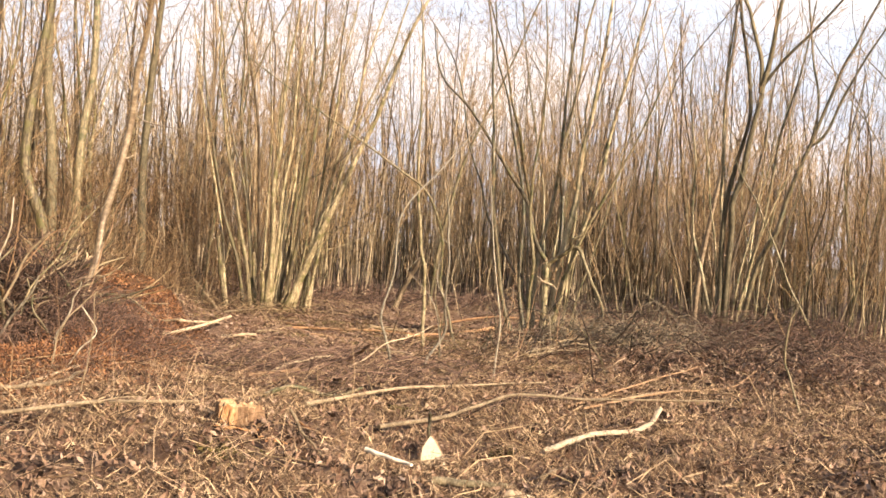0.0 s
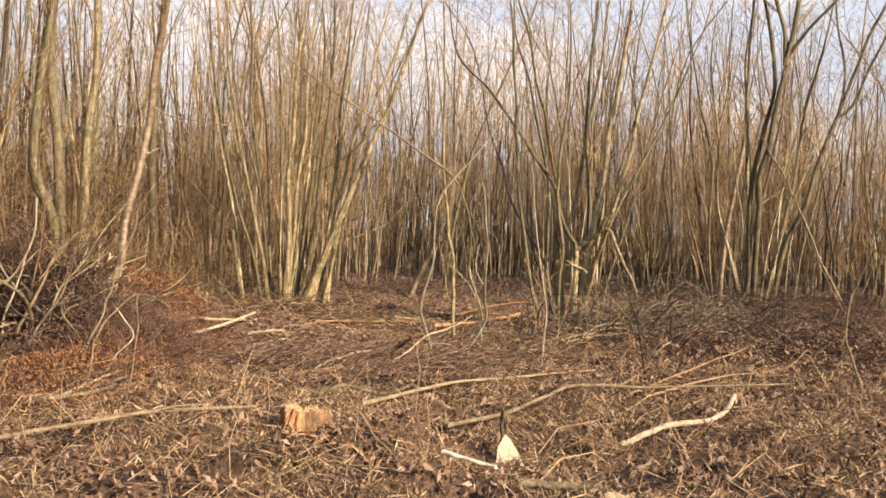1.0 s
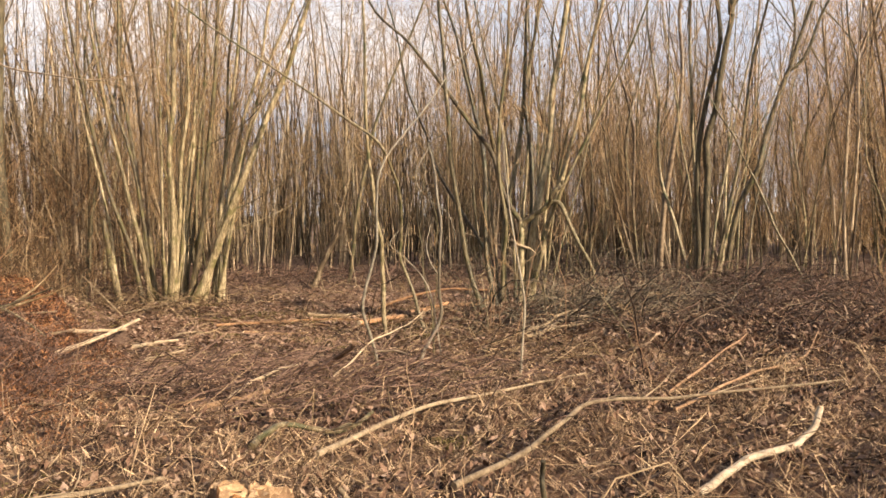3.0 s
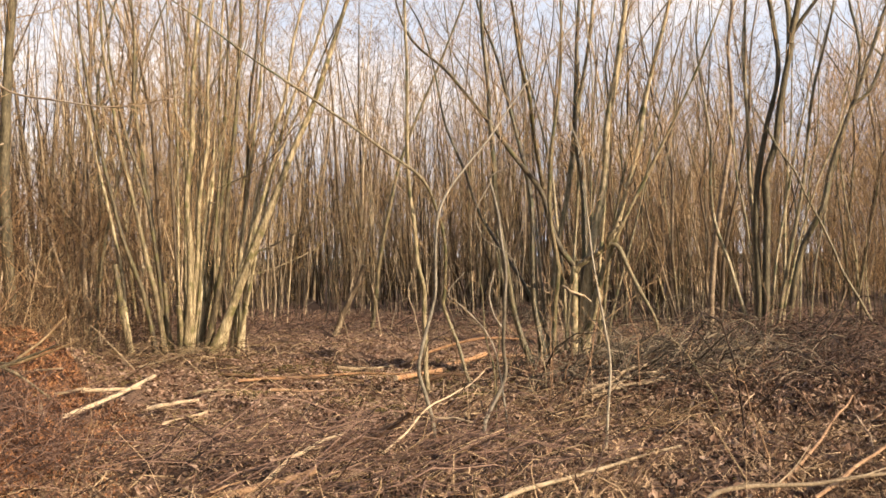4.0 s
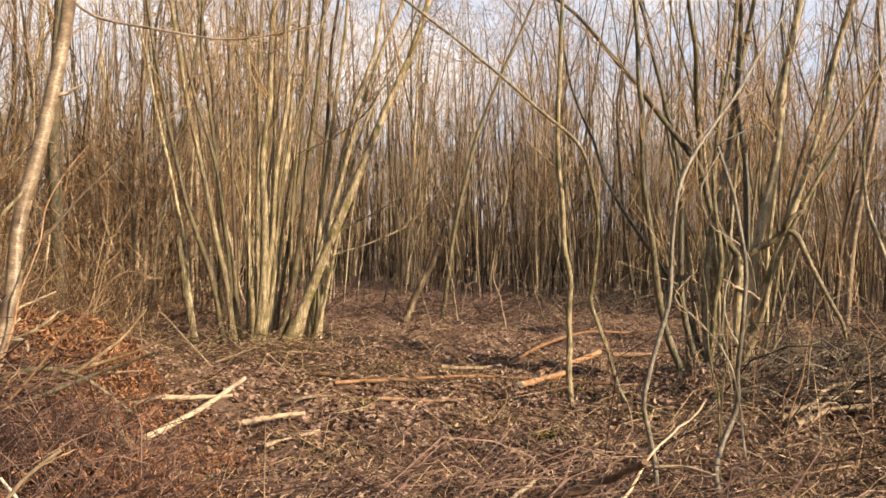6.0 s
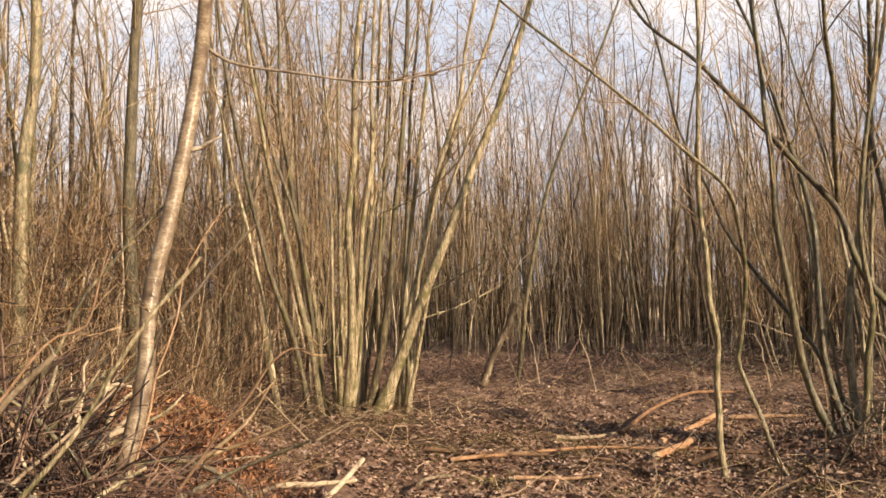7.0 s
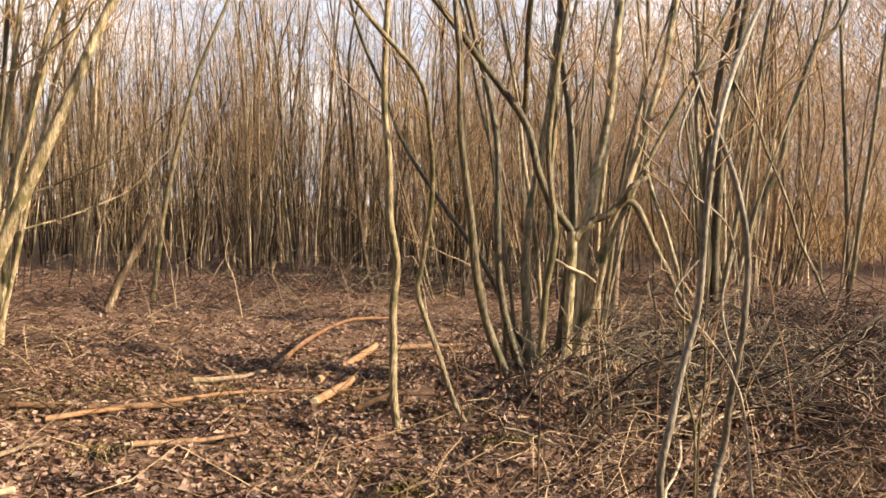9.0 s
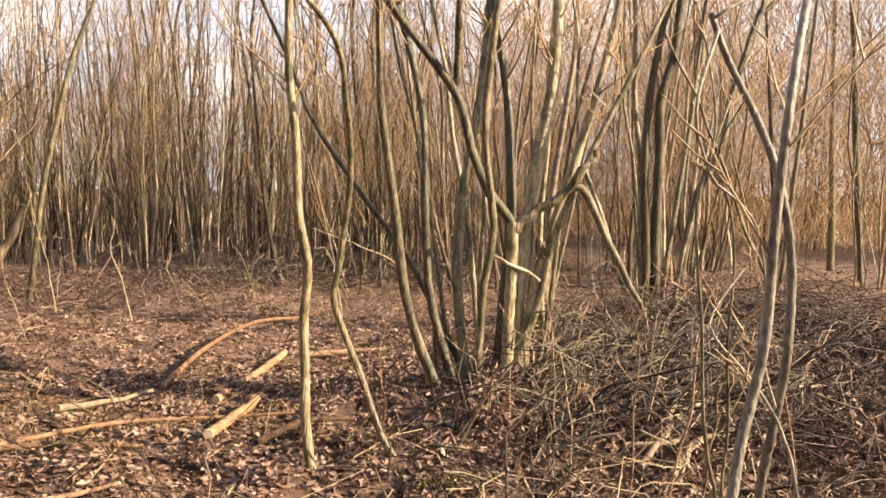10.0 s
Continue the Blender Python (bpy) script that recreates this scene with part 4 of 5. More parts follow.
def clearing(x, y):
    middle = ((x + 0.3) / 5.2) ** 2 + ((y - 16.2) / 5.0) ** 2 < 1
    return np.where(middle, 1.0, np.where(ring(x, y) < 1.12, 0.42, 0.12)) * np.where(y < 9.5, 0.8, 1.0)


def outskirts(x, y):
    """Ground cover round the clearing: thick near it, thinning out with distance."""
    d = np.hypot(np.maximum(np.abs(x - 2.5) - 8.5, 0), np.maximum(np.abs(y - 15.5) - 11.3, 0))
    return np.where(d < 0.05, 0.0, np.exp(-d / 3.6))


rl = np.random.default_rng(31)
tagged(new("wood_litter", mesh("wood_litter", [leaves(30000, rl, spots_in(30000, rl, (-18, 22), (-10, 34), outskirts), (0.022, 0.05))], [LITTER], False)), "thinning dead leaves on the ground round the clearing", "dead leaves", kind="stuff")
tagged(new("wood_stalks", mesh("wood_stalks", [sticks(2600, rl, spots_in(2600, rl, (-14, 18), (-8, 30), outskirts), (0.2, 0.9), (0.0015, 0.005), 0.3, points=3)], [STRAW])), "dry stalks and twigs round the clearing", "dead stalks", kind="stuff")
tagged(new("leaf_litter", mesh("leaf_litter", [leaves(130000, rl, spots_in(130000, rl, (-7, 12), (4, 28), clearing), (0.015, 0.038), (0.0, 0.022), 0.4)], [LITTER], False)), "curled brown dead leaves strewn over the ground", "dead leaves", kind="stuff")
def drift(x, y):
    return np.where(((x + 0.2) / 4.2) ** 2 + ((y - 13.6) / 3.6) ** 2 < 1, 1.0, 0.15)


tagged(new("deep_litter", mesh("deep_litter", [leaves(52000, rl, spots_in(52000, rl, (-5, 5), (9.5, 18), drift), (0.018, 0.044), (0.0, 0.02), 0.38, 0.65)], [LITTER], False)), "deep drift of crumpled dead leaves in the clearing", "dead leaves", kind="stuff")
tagged(new("pale_litter", mesh("pale_litter", [leaves(3500, rl, spots_in(3500, rl, (-7, 12), (4, 24), clearing), (0.016, 0.034), (0.01, 0.03), 0.8)], [STRAW], False)), "bleached straw-coloured dead leaves among the litter", "dead leaves", kind="stuff")


def fore(x, y):
    return np.clip((12.8 - y) / 3.0, 0.08, 1.0) * np.where(ring(x, y) < 1.1, 1, 0.3)


tagged(new("dead_stalks", mesh("dead_stalks", [sticks(6000, rl, spots_in(6000, rl, (-7, 9), (4, 19), fore), (0.12, 0.55), (0.001, 0.003), 0.3, bow=0.3, points=3, kink=0.07)], [STRAW])), "tangle of dry grass and bramble stalks", "dead stalks", kind="stuff")
tagged(new("fallen_twigs", mesh("fallen_twigs", [sticks(3300, rl, spots_in(3300, rl, (-7, 12), (4, 24), lambda x, y: np.where(ring(x, y) < 1.12, 1.0, 0.25)), (0.2, 1.0), (0.002, 0.007), 0.16, bow=0.25, kink=0.06)], [TWIG_WARM])), "fine fallen twigs scattered over the leaves", "twigs", kind="stuff")
tagged(new("standing_stalks", mesh("standing_stalks", [sticks(420, rl, spots_in(420, rl, (-7, 9), (5, 20), fore), (0.3, 1.0), (0.0015, 0.0035), 1.4, bow=0.15, kink=0.05)], [STRAW])), "thin dead stalks standing in the litter", "dead stalks", kind="stuff")
tagged(new("dead_grass", mesh("dead_grass", [sticks(3400, rl, spots_in(3400, rl, (-5, 5), (4.5, 9), lambda x, y: 0.25 + 0.75 * (np.sin(2.1 * x + 1) * np.sin(1.7 * y) > 0.1)), (0.1, 0.32), (0.0008, 0.0018), 0.6, bow=0.2, points=3)], [STRAW])), "tufts of bleached dead grass", "dead grass", kind="stuff")


def tufts(x, y):
    """Thatch stands in tufts with bare hollows between."""
    w = np.sin(3.1 * x + 1.7 * np.sin(2.3 * y)) + np.sin(4.2 * y + 1.9 * np.sin(2.9 * x + 1)) + 0.7 * np.sin(7.7 * x - 6.1 * y)
    return fore(x, y) * np.clip(0.45 + 0.35 * w, 0.08, 1.0)


tagged(new("dead_thatch", mesh("dead_thatch", [leaves(84000, rl, spots_in(84000, rl, (-6, 7), (4.2, 13.5), tufts), (0.03, 0.11), (0.0, 0.08), 0.8, 0.06)], [STRAW], False)), "shaggy thatch of dead grass blades and torn leaves", "dead grass", kind="stuff")
tagged(new("curled_leaves", mesh("curled_leaves", [leaves(20000, rl, spots_in(20000, rl, (-6, 9), (4.2, 16), lambda x, y: np.maximum(fore(x, y), 0.5 * (x > 0.5))), (0.015, 0.045), (0.01, 0.09), 1.4, 0.5)], [LITTER], False)), "curled upright dead leaves caught in the stalks", "dead leaves", kind="stuff")


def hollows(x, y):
    """Dark leaves stand for the shade in the hollows between the tufts."""
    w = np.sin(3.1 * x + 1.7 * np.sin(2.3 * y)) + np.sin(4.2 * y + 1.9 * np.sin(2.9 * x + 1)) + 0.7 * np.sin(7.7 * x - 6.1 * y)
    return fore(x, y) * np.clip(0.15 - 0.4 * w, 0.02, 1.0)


tagged(new("rotting_leaves", mesh("rotting_leaves", [leaves(16000, rl, spots_in(16000, rl, (-6, 7), (4.2, 13.5), hollows), (0.018, 0.045), (0.01, 0.05), 0.8, 0.5)], [BRAMBLE_SHADE], False)), "dark leaves standing for shade in the hollows of the thatch", "dead leaves", kind="stuff")


def mossy(x, y):
    return np.clip(np.sin(2.3 * x + 0.6) * np.sin(1.9 * y + 1.1 * x) - 0.35, 0, 1) + 0.03


tagged(new("grass_tufts", mesh("grass_tufts", [leaves(9000, rl, spots_in(9000, rl, (-4, 4), (9, 17), mossy), (0.02, 0.06), (0.0, 0.04), 0.9, 0.09)], [MOSS], False)), "dull green-yellow grass wisps among the leaves", "grass", kind="stuff")


def brash(label, centre, size, n, length, radius, mat, heading=None, swing=0.5, tilt=0.15, height=0.2, category="brash", bow=0.2, kink=0.04):
    """A low layer of cut twigs: stuff."""
    rng = np.random.default_rng(int(abs(centre[0] * 100) + centre[1] * 10))
    p = np.stack([rng.normal(centre[0], size[0], n), rng.normal(centre[1], size[1], n)], 1)
    q = np.stack([p[:, 0], p[:, 1], ground_height(p[:, 0], p[:, 1])], 1)
    fall = np.exp(-(((p[:, 0] - centre[0]) / size[0]) ** 2 + ((p[:, 1] - centre[1]) / size[1]) ** 2) / 2)
    q[:, 2] += fall * height * rng.random(n)
    return tagged(new("brash", mesh("brash", [sticks(n, rng, q, length, radius, tilt, heading, swing, bow, 6, kink=kink)], [mat])), label, category, kind="stuff")


brash("brown cut twigs laid mostly in one direction", (-1.9, 10.2), (1.1, 0.7), 300, (0.5, 1.6), (0.002, 0.006), TWIG_PURPLE, 0.25, 0.3, 0.08, 0.14)
brash("brown cut twigs laid mostly in one direction", (-0.6, 9.2), (1.2, 0.5), 110, (0.5, 1.6), (0.002, 0.007), TWIG_PURPLE, 0.35, 0.3, 0.08, 0.10)
brash("low heap of dark tangled brash", (4.5, 12.0), (1.2, 0.9), 620, (0.3, 1.2), (0.002, 0.009), BRAMBLE_SHADE, None, 1, 0.25, 0.2, bow=0.35, kink=0.03)
brash("brown and grey sticks across the low brash", (4.2, 12.3), (1.6, 1.1), 330, (0.25, 0.9), (0.003, 0.011), LOGTWIG, None, 1, 0.25, 0.2, bow=0.35, kink=0.03)
brash("grey tangled brash round the hazel's foot", (2.2, 13.2), (0.8, 0.6), 280, (0.25, 1.1), (0.002, 0.010), GREYBRASH, -0.5, 0.9, 0.2, 0.2, bow=0.45, kink=0.035)
brash("grey tangled brash round the hazel's foot", (3.4, 14.0), (1.0, 0.8), 320, (0.25, 1.2), (0.002, 0.011), GREYBRASH, -0.3, 0.9, 0.18, 0.2, bow=0.45, kink=0.035)
brash("dark brash at the foot of the far hazel", (6.3, 15.0), (1.6, 1.0), 900, (0.4, 1.5), (0.003, 0.009), BRAMBLE_SHADE, None, 1, 0.3, 0.3)
brash("thin twigs scattered by the hazel", (-3.4, 16.6), (1.2, 0.7), 260, (0.3, 1.2), (0.002, 0.007), TWIG_WARM, None, 1, 0.2, 0.12)
brash("loose brash beside the saplings", (0.6, 11.4), (1.1, 0.8), 130, (0.3, 1.3), (0.002, 0.007), TWIG_WARM, 0.3, 0.8, 0.2, 0.12, bow=0.35, kink=0.06)

brash("brown twigs scattered at the wood's edge", (0.5, 24.2), (3.2, 1.2), 380, (0.4, 1.8), (0.003, 0.012), TWIG_PURPLE, None, 1, 0.25, 0.1, bow=0.3, kink=0.05)
brash("brown twigs scattered at the wood's edge", (5.5, 24.6), (3.0, 1.4), 380, (0.4, 1.8), (0.003, 0.012), GREYBRASH, None, 1, 0.25, 0.1, bow=0.3, kink=0.05)
brash("brown twigs scattered at the wood's edge", (-4.8, 22.5), (2.2, 1.5), 300, (0.4, 1.8), (0.003, 0.012), TWIG_PURPLE, None, 1, 0.3, 0.12, bow=0.3, kink=0.05)

# ---- brush pile and bramble bank ----
rp = np.random.default_rng(41)


def heap(name, label, at, size, n, length, radius, mats, tilt, category, kinds):
    """A dome of branches: an Empty with the tangle and single large branches as parts."""
    ob = thing(name, on_ground(at[0], at[1]), label, category)
    th, ph = rp.random(n) * 2 * np.pi, rp.random(n) ** 0.6
    x, y = np.cos(th) * ph * size[0], np.sin(th) * ph * size[1]
    top = size[2] * np.sqrt(np.maximum(0, 1 - ph**2))
    w = np.stack([at[0] + x, at[1] + y, ground_height(at[0] + x, at[1] + y)], 1)
    w[:, 2] += top * rp.random(n) ** 0.7
    V, Q = sticks(n, rp, w, length, radius, tilt, bow=0.15)
    t = part("tangle", mesh("tangle", [(V - np.array(ob.location), Q)], [mats[0]]), ob)
    t["kind"] = "stuff"
    for k in range(kinds):
        a = rp.random() * 6.28
        p0 = np.array([math.cos(a) * size[0] * rp.uniform(0.45, 1.05), math.sin(a) * size[1] * rp.uniform(0.45, 1.05), rp.uniform(-0.05, size[2] * 0.7)])
        b = rp.random() * 6.28
        d = unit(np.array([math.cos(b), math.sin(b), rp.uniform(-0.1, 1.0)]))
        ln = rp.uniform(0.5, 1.3)
        P = wander(smooth_line([p0, p0 + d * ln * 0.5 + rp.normal(0, 0.06, 3), p0 + d * ln + rp.normal(0, 0.1, 3)], 12), 0.05, rp)
        P[:, 2] = np.maximum(P[:, 2], -0.1)
        r = rp.uniform(0.007, 0.026)
        part("branch", mesh("branch", limb(P, r * np.linspace(1, 0.35, 12), 6), [mats[1 + k % (len(mats) - 1)]]), ob)
    return ob


heap("brush_pile", "dark tangled pile of cut branches and brambles", (-5.3, 11.2), (1.0, 1.7, 0.95), 1500, (0.3, 1.1), (0.003, 0.012), (BRAMBLE_SHADE, BARK_DARK, BARK_GREY, POLEBARK, BARK_DARK, DEADWOOD), 0.5, "brush pile", 110)
heap("brush_pile", "low heap of brambles and brown bracken before the pile", (-4.75, 10.45), (0.8, 0.75, 0.8), 1200, (0.2, 0.7), (0.002, 0.008), (BRAMBLE_SHADE, BARK_DARK, TWIG_WARM, BARK_GREY, BARK_PALE), 0.7, "brush pile", 34)
heap("brush_pile", "low pile of cut branches under russet bracken", (-5.0, 12.7), (1.2, 1.2, 0.55), 600, (0.3, 0.9), (0.002, 0.006), (RUSSET, TWIG_WARM, BARK_GREY), 0.4, "brush pile", 10)


def bank(n, rng, centre, size, height):
    th, ph = rng.random(n) * 2 * np.pi, rng.random(n) ** 0.55
    x, y = centre[0] + np.cos(th) * ph * size[0], centre[1] + np.sin(th) * ph * size[1]
    z = ground_height(x, y) + height * np.sqrt(np.maximum(0, 1 - ph**2)) * rng.random(n) ** 0.5
    return np.stack([x, y, z], 1)


tagged(new("dead_bracken", mesh("dead_bracken", [leaves(30000, rp, bank(30000, rp, (-4.95, 13.1), (1.35, 1.7), 0.55), (0.018, 0.055), (0, 0.03), 1.1, 0.3), leaves(6000, rp, bank(6000, rp, (-5.2, 10.9), (1.6, 1.4), 0.5), (0.012, 0.04), (0, 0.03), 1.0, 0.3)], [BRACKEN], False)), "crumpled russet dead bracken on the bank", "bracken", kind="stuff")
tagged(new("bank_bracken", mesh("bank_bracken", [leaves(14000, rp, bank(14000, rp, (-4.1, 11.4), (1.4, 2.4), 0.08), (0.012, 0.035), (0, 0.03), 1.0, 0.4)], [BRACKEN], False)), "broken russet bracken leaves thinning out from the bank", "bracken", kind="stuff")
tagged(new("fore_bracken", mesh("fore_bracken", [leaves(7000, rp, bank(7000, rp, (-3.75, 10.4), (0.7, 1.1), 0.36), (0.012, 0.036), (0, 0.03), 1.1, 0.3), leaves(9000, rp, bank(9000, rp, (-3.8, 9.3), (0.7, 1.6), 0.3), (0.010, 0.028), (0, 0.03), 1.2, 0.35), leaves(11000, rp, bank(11000, rp, (-3.7, 9.2), (1.3, 2.6), 0.14), (0.010, 0.026), (0, 0.03), 1.1, 0.35)], [BRACKEN], False)), "crumpled dark russet bracken in front of the brush pile", "bracken", kind="stuff")
# leaves darkened to imitate the shade inside the pile's hollow front
tagged(new("pile_leaves", mesh("pile_leaves", [leaves(11000, rp, bank(11000, rp, (-5.35, 11.2), (1.0, 1.6), 0.5), (0.02, 0.05), (0, 0.03), 1.0, 0.4), leaves(11000, rp, bank(11000, rp, (-4.75, 10.3), (0.9, 0.75), 0.55), (0.02, 0.05), (0, 0.03), 1.0, 0.4), leaves(9000, rp, bank(9000, rp, (-4.4, 9.85), (0.6, 0.5), 0.45), (0.02, 0.05), (0, 0.03), 1.2, 0.35)], [BRAMBLE_SHADE], False)), "leaves caught in the brush pile, dark for the shade in its hollows", "dead leaves", kind="stuff")
# dark leaf colour takes the place of shade in the brash hollow
tagged(new("brash_leaves", mesh("brash_leaves", [leaves(4000, rp, bank(4000, rp, (4.6, 12.0), (2.1, 1.5), 0.16), (0.02, 0.05), (0, 0.03), 1.0, 0.45), leaves(11000, rp, bank(11000, rp, (5.2, 13.3), (1.1, 0.85), 0.2), (0.02, 0.05), (0, 0.03), 1.0, 0.5), leaves(5000, rp, bank(5000, rp, (6.5, 14.9), (2.0, 1.3), 0.22), (0.02, 0.05), (0, 0.03), 1.0, 0.45)], [BRAMBLE_SHADE], False)), "leaves caught in the low brash, coloured dark as its shaded hollow", "dead leaves", kind="stuff")
tagged(new("brash_litter", mesh("brash_litter", [leaves(9000, rp, bank(9000, rp, (4.5, 12.2), (2.6, 1.9), 0.2), (0.018, 0.045), (0, 0.03), 1.2, 0.5), leaves(5000, rp, bank(5000, rp, (2.6, 13.5), (1.6, 1.2), 0.1), (0.018, 0.045), (0, 0.03), 1.2, 0.5)], [LITTER], False)), "brown dead leaves caught in the low brash", "dead leaves", kind="stuff")
tagged(new("brambles", mesh("brambles", [sticks(900, rp, bank(900, rp, (-6.6, 13.6), (2.4, 2.6), 0.6), (0.4, 1.7), (0.0015, 0.005), 0.8, bow=0.25, points=5), sticks(500, rp, bank(500, rp, (-6.7, 10.6), (1.6, 2.4), 0.8), (0.4, 1.7), (0.0015, 0.005), 0.9, bow=0.2, points=5)], [RUSSET])), "arching leafless russet bramble canes", "brambles", kind="stuff")
tagged(new("bank_brambles", mesh("bank_brambles", [sticks(1100, rp, bank(1100, rp, (-4.6, 12.2), (1.4, 2.2), 0.3), (0.2, 0.8), (0.0012, 0.004), 0.6, bow=0.25), sticks(800, rp, bank(800, rp, (-3.8, 10.2), (0.8, 1.0), 0.5), (0.2, 0.8), (0.0015, 0.005), 0.6, bow=0.3), sticks(420, rp, bank(420, rp, (-3.7, 9.3), (1.1, 2.2), 0.16), (0.2, 0.8), (0.0012, 0.004), 0.5, bow=0.3)], [TWIG_PURPLE])), "low tangle of dark bramble canes on the bank", "brambles", kind="stuff")
tagged(new("shrub_layer", mesh("shrub_layer", [sticks(1800, rp, bank(1800, rp, (-7.5, 15.5), (3.6, 4.0), 0.5), (0.6, 2.2), (0.002, 0.006), 1.2, bow=0.15, points=5)], [TWIG_WARM])), "leafless low shrubs at the wood's edge", "shrubs", kind="stuff")


# ---- logs, poles and stumps lying in the clearing ----
def lying(name, pts, radius, label, category, mat=POLEBARK, tip=0.6, ends=None, group="", crook=0.012, branches=0, straight=False):
    """A pole or log along (x, y, height over ground) points; pale sawn ends are parts of their own."""
    base = np.array(on_ground(pts[0][0], pts[0][1]))
    ob = thing(name, base, label, category, group)
    line = [np.array((x, y, float(ground_height(x, y)) + z + radius)) - base for x, y, z in pts]
    if straight:
        line = [line[0], 0.5 * (line[0] + line[-1]) + rp.normal(0, 0.012, 3), line[-1]]
    n = 8 + 6 * len(line)
    P = wander(smooth_line(line, n), crook, rp)
    R = radius * np.linspace(1, tip, n) * (1 + 0.02 * rp.normal(0, 1, n))
    part("bark", mesh("bark", limb(P, R, 10), [mat]), ob)
    if ends:
        for a, b, r in ((P[0], P[1], R[0]), (P[-1], P[-2], R[-1])):
            d = unit(a - b)
            c = np.array([a - d * 0.004, a + d * 0.006])
            part("sawn_end", mesh("sawn_end", limb(c, np.array([r, r * 0.93]), 10), [CUT]), ob)
    for k in range(branches):
        i = rp.integers(n // 4, n - 2)
        d = unit(np.array([rp.normal(0, 0.6), rp.normal(0, 0.6), 0.45]) + 0.8 * unit(P[i + 1] - P[i]))
        ln = rp.uniform(0.15, 0.5)
        Q = smooth_line([P[i], P[i] + d * ln * 0.5, P[i] + d * ln + rp.normal(0, 0.03, 3)], 6)
        part("side_branch", mesh("side_branch", limb(Q, R[i] * 0.45 * np.linspace(1, 0.4, 6), 5), [mat]), ob)
    return ob


POLE = "long thin cut hazel pole lying in the litter"
lying("fallen_pole", [(-3.3, 5.75, 0.09), (-2.39, 6.35, 0.10), (-1.7, 6.95, 0.08)], 0.018, POLE, "pole", group="poles on the ground", branches=2)
lying("fallen_pole", [(-0.28, 6.9, 0.07), (0.27, 7.5, 0.11), (0.86, 8.25, 0.13), (1.55, 8.5, 0.12), (3.05, 8.75, 0.08)], 0.019, "long bowed hazel pole lying in the litter", "pole", group="poles on the ground", branches=3, tip=0.45)
lying("fallen_pole", [(-0.96, 7.6, 0.08), (-0.17, 8.7, 0.10), (1.40, 10.0, 0.09)], 0.019, POLE, "pole", group="poles on the ground", branches=2, tip=0.5)
lying("bent_branch", [(1.02, 6.85, 0.02), (1.42, 7.1, 0.04), (1.75, 7.25, 0.06), (1.95, 7.36, 0.14), (2.05, 7.40, 0.28)], 0.024, "pale barkless branch bent up at one end", "branch", mat=PALEWOOD, tip=0.8, ends=True)
lying("stick", [(-0.32, 6.1, 0.13), (0.0, 5.8, 0.10)], 0.018, "short pale barkless stick", "stick", mat=FRESH, group="sticks")
lying("log", [(0.16, 5.75, 0.05), (0.62, 5.6, 0.05)], 0.030, "short dark bark-covered log", "log", mat=BARK_DARK)
lying("stick", [(0.9, 5.95, 0.02), (1.14, 6.5, 0.06)], 0.02, "short light stick on the litter", "stick", mat=DEADWOOD, group="sticks")
lying("log", [(0.62, 5.35, 0.0), (0.78, 5.30, 0.02)], 0.05, "stubby pale cut log on the litter", "log", mat=DEADWOOD, ends=True)
lying("branch", [(1.45, 12.25, 0.05), (1.85, 12.45, 0.10), (2.16, 12.45, 0.14), (2.5, 12.75, 0.08)], 0.024, "pale crooked branch on the brash", "branch", mat=DEADWOOD, branches=1)
lying("fallen_pole", [(-1.68, 9.3, 0.06), (-1.5, 9.8, 0.09), (-1.31, 10.25, 0.12), (-1.08, 10.65, 0.12)], 0.018, POLE, "pole", group="poles on the ground")
lying("fallen_pole", [(-0.82, 10.05, 0.06), (-0.62, 10.25, 0.18), (-0.43, 10.45, 0.29), (-0.16, 10.72, 0.42), (0.12, 10.95, 0.55)], 0.009, "thin pale pole resting across the saplings", "pole", mat=DEADWOOD, group="poles on the ground", tip=0.6)
lying("stick", [(-0.42, 10.55, 0.19), (-0.25, 10.45, 0.20), (-0.09, 10.32, 0.17)], 0.011, "thin pale stick hung in the brash", "stick", mat=DEADWOOD, group="sticks")
lying("branch", [(-1.05, 10.55, 0.05), (-0.87, 10.45, 0.14), (-0.72, 10.3, 0.22), (-0.59, 10.1, 0.33)], 0.024, "thick brown branch end rising from the brash", "branch", mat=LOGBARK, tip=0.85)
lying("stick", [(-3.55, 7.55, 0.03), (-3.3, 8.6, 0.12)], 0.02, "pale bare stick pointing out of the litter", "stick", mat=DEADWOOD, group="sticks")
lying("log", [(-3.55, 12.1, 0.13), (-3.42, 12.6, 0.15), (-3.26, 13.1, 0.18), (-3.02, 13.75, 0.24)], 0.024, "pale peeled log propped on the others", "log", mat=DEADWOOD, ends=True, group="cut logs", tip=0.8, crook=0.006, straight=True)
lying("log", [(-4.13, 12.5, 0.16), (-3.85, 12.75, 0.2), (-3.6, 13.0, 0.24)], 0.024, "pale peeled log lying on the bank", "log", mat=DEADWOOD, ends=True, group="cut logs", branches=1, straight=True)
lying("log", [(-3.62, 13.1, 0.20), (-3.08, 13.2, 0.25)], 0.024, "pale peeled stick propped beside the log", "log", mat=DEADWOOD, ends=True, group="cut logs", straight=True)
lying("log", [(-2.95, 12.95, 0.09), (-2.47, 13.0, 0.12)], 0.026, "pale peeled log in the litter", "log", mat=DEADWOOD, ends=True, group="cut logs", branches=1, straight=True)
lying("branch", [(-2.58, 13.6, 0.05), (-2.49, 13.85, 0.09), (-2.21, 14.2, 0.06)], 0.018, "pale crooked branch beside the logs", "branch", mat=DEADWOOD, group="cut logs", branches=1)
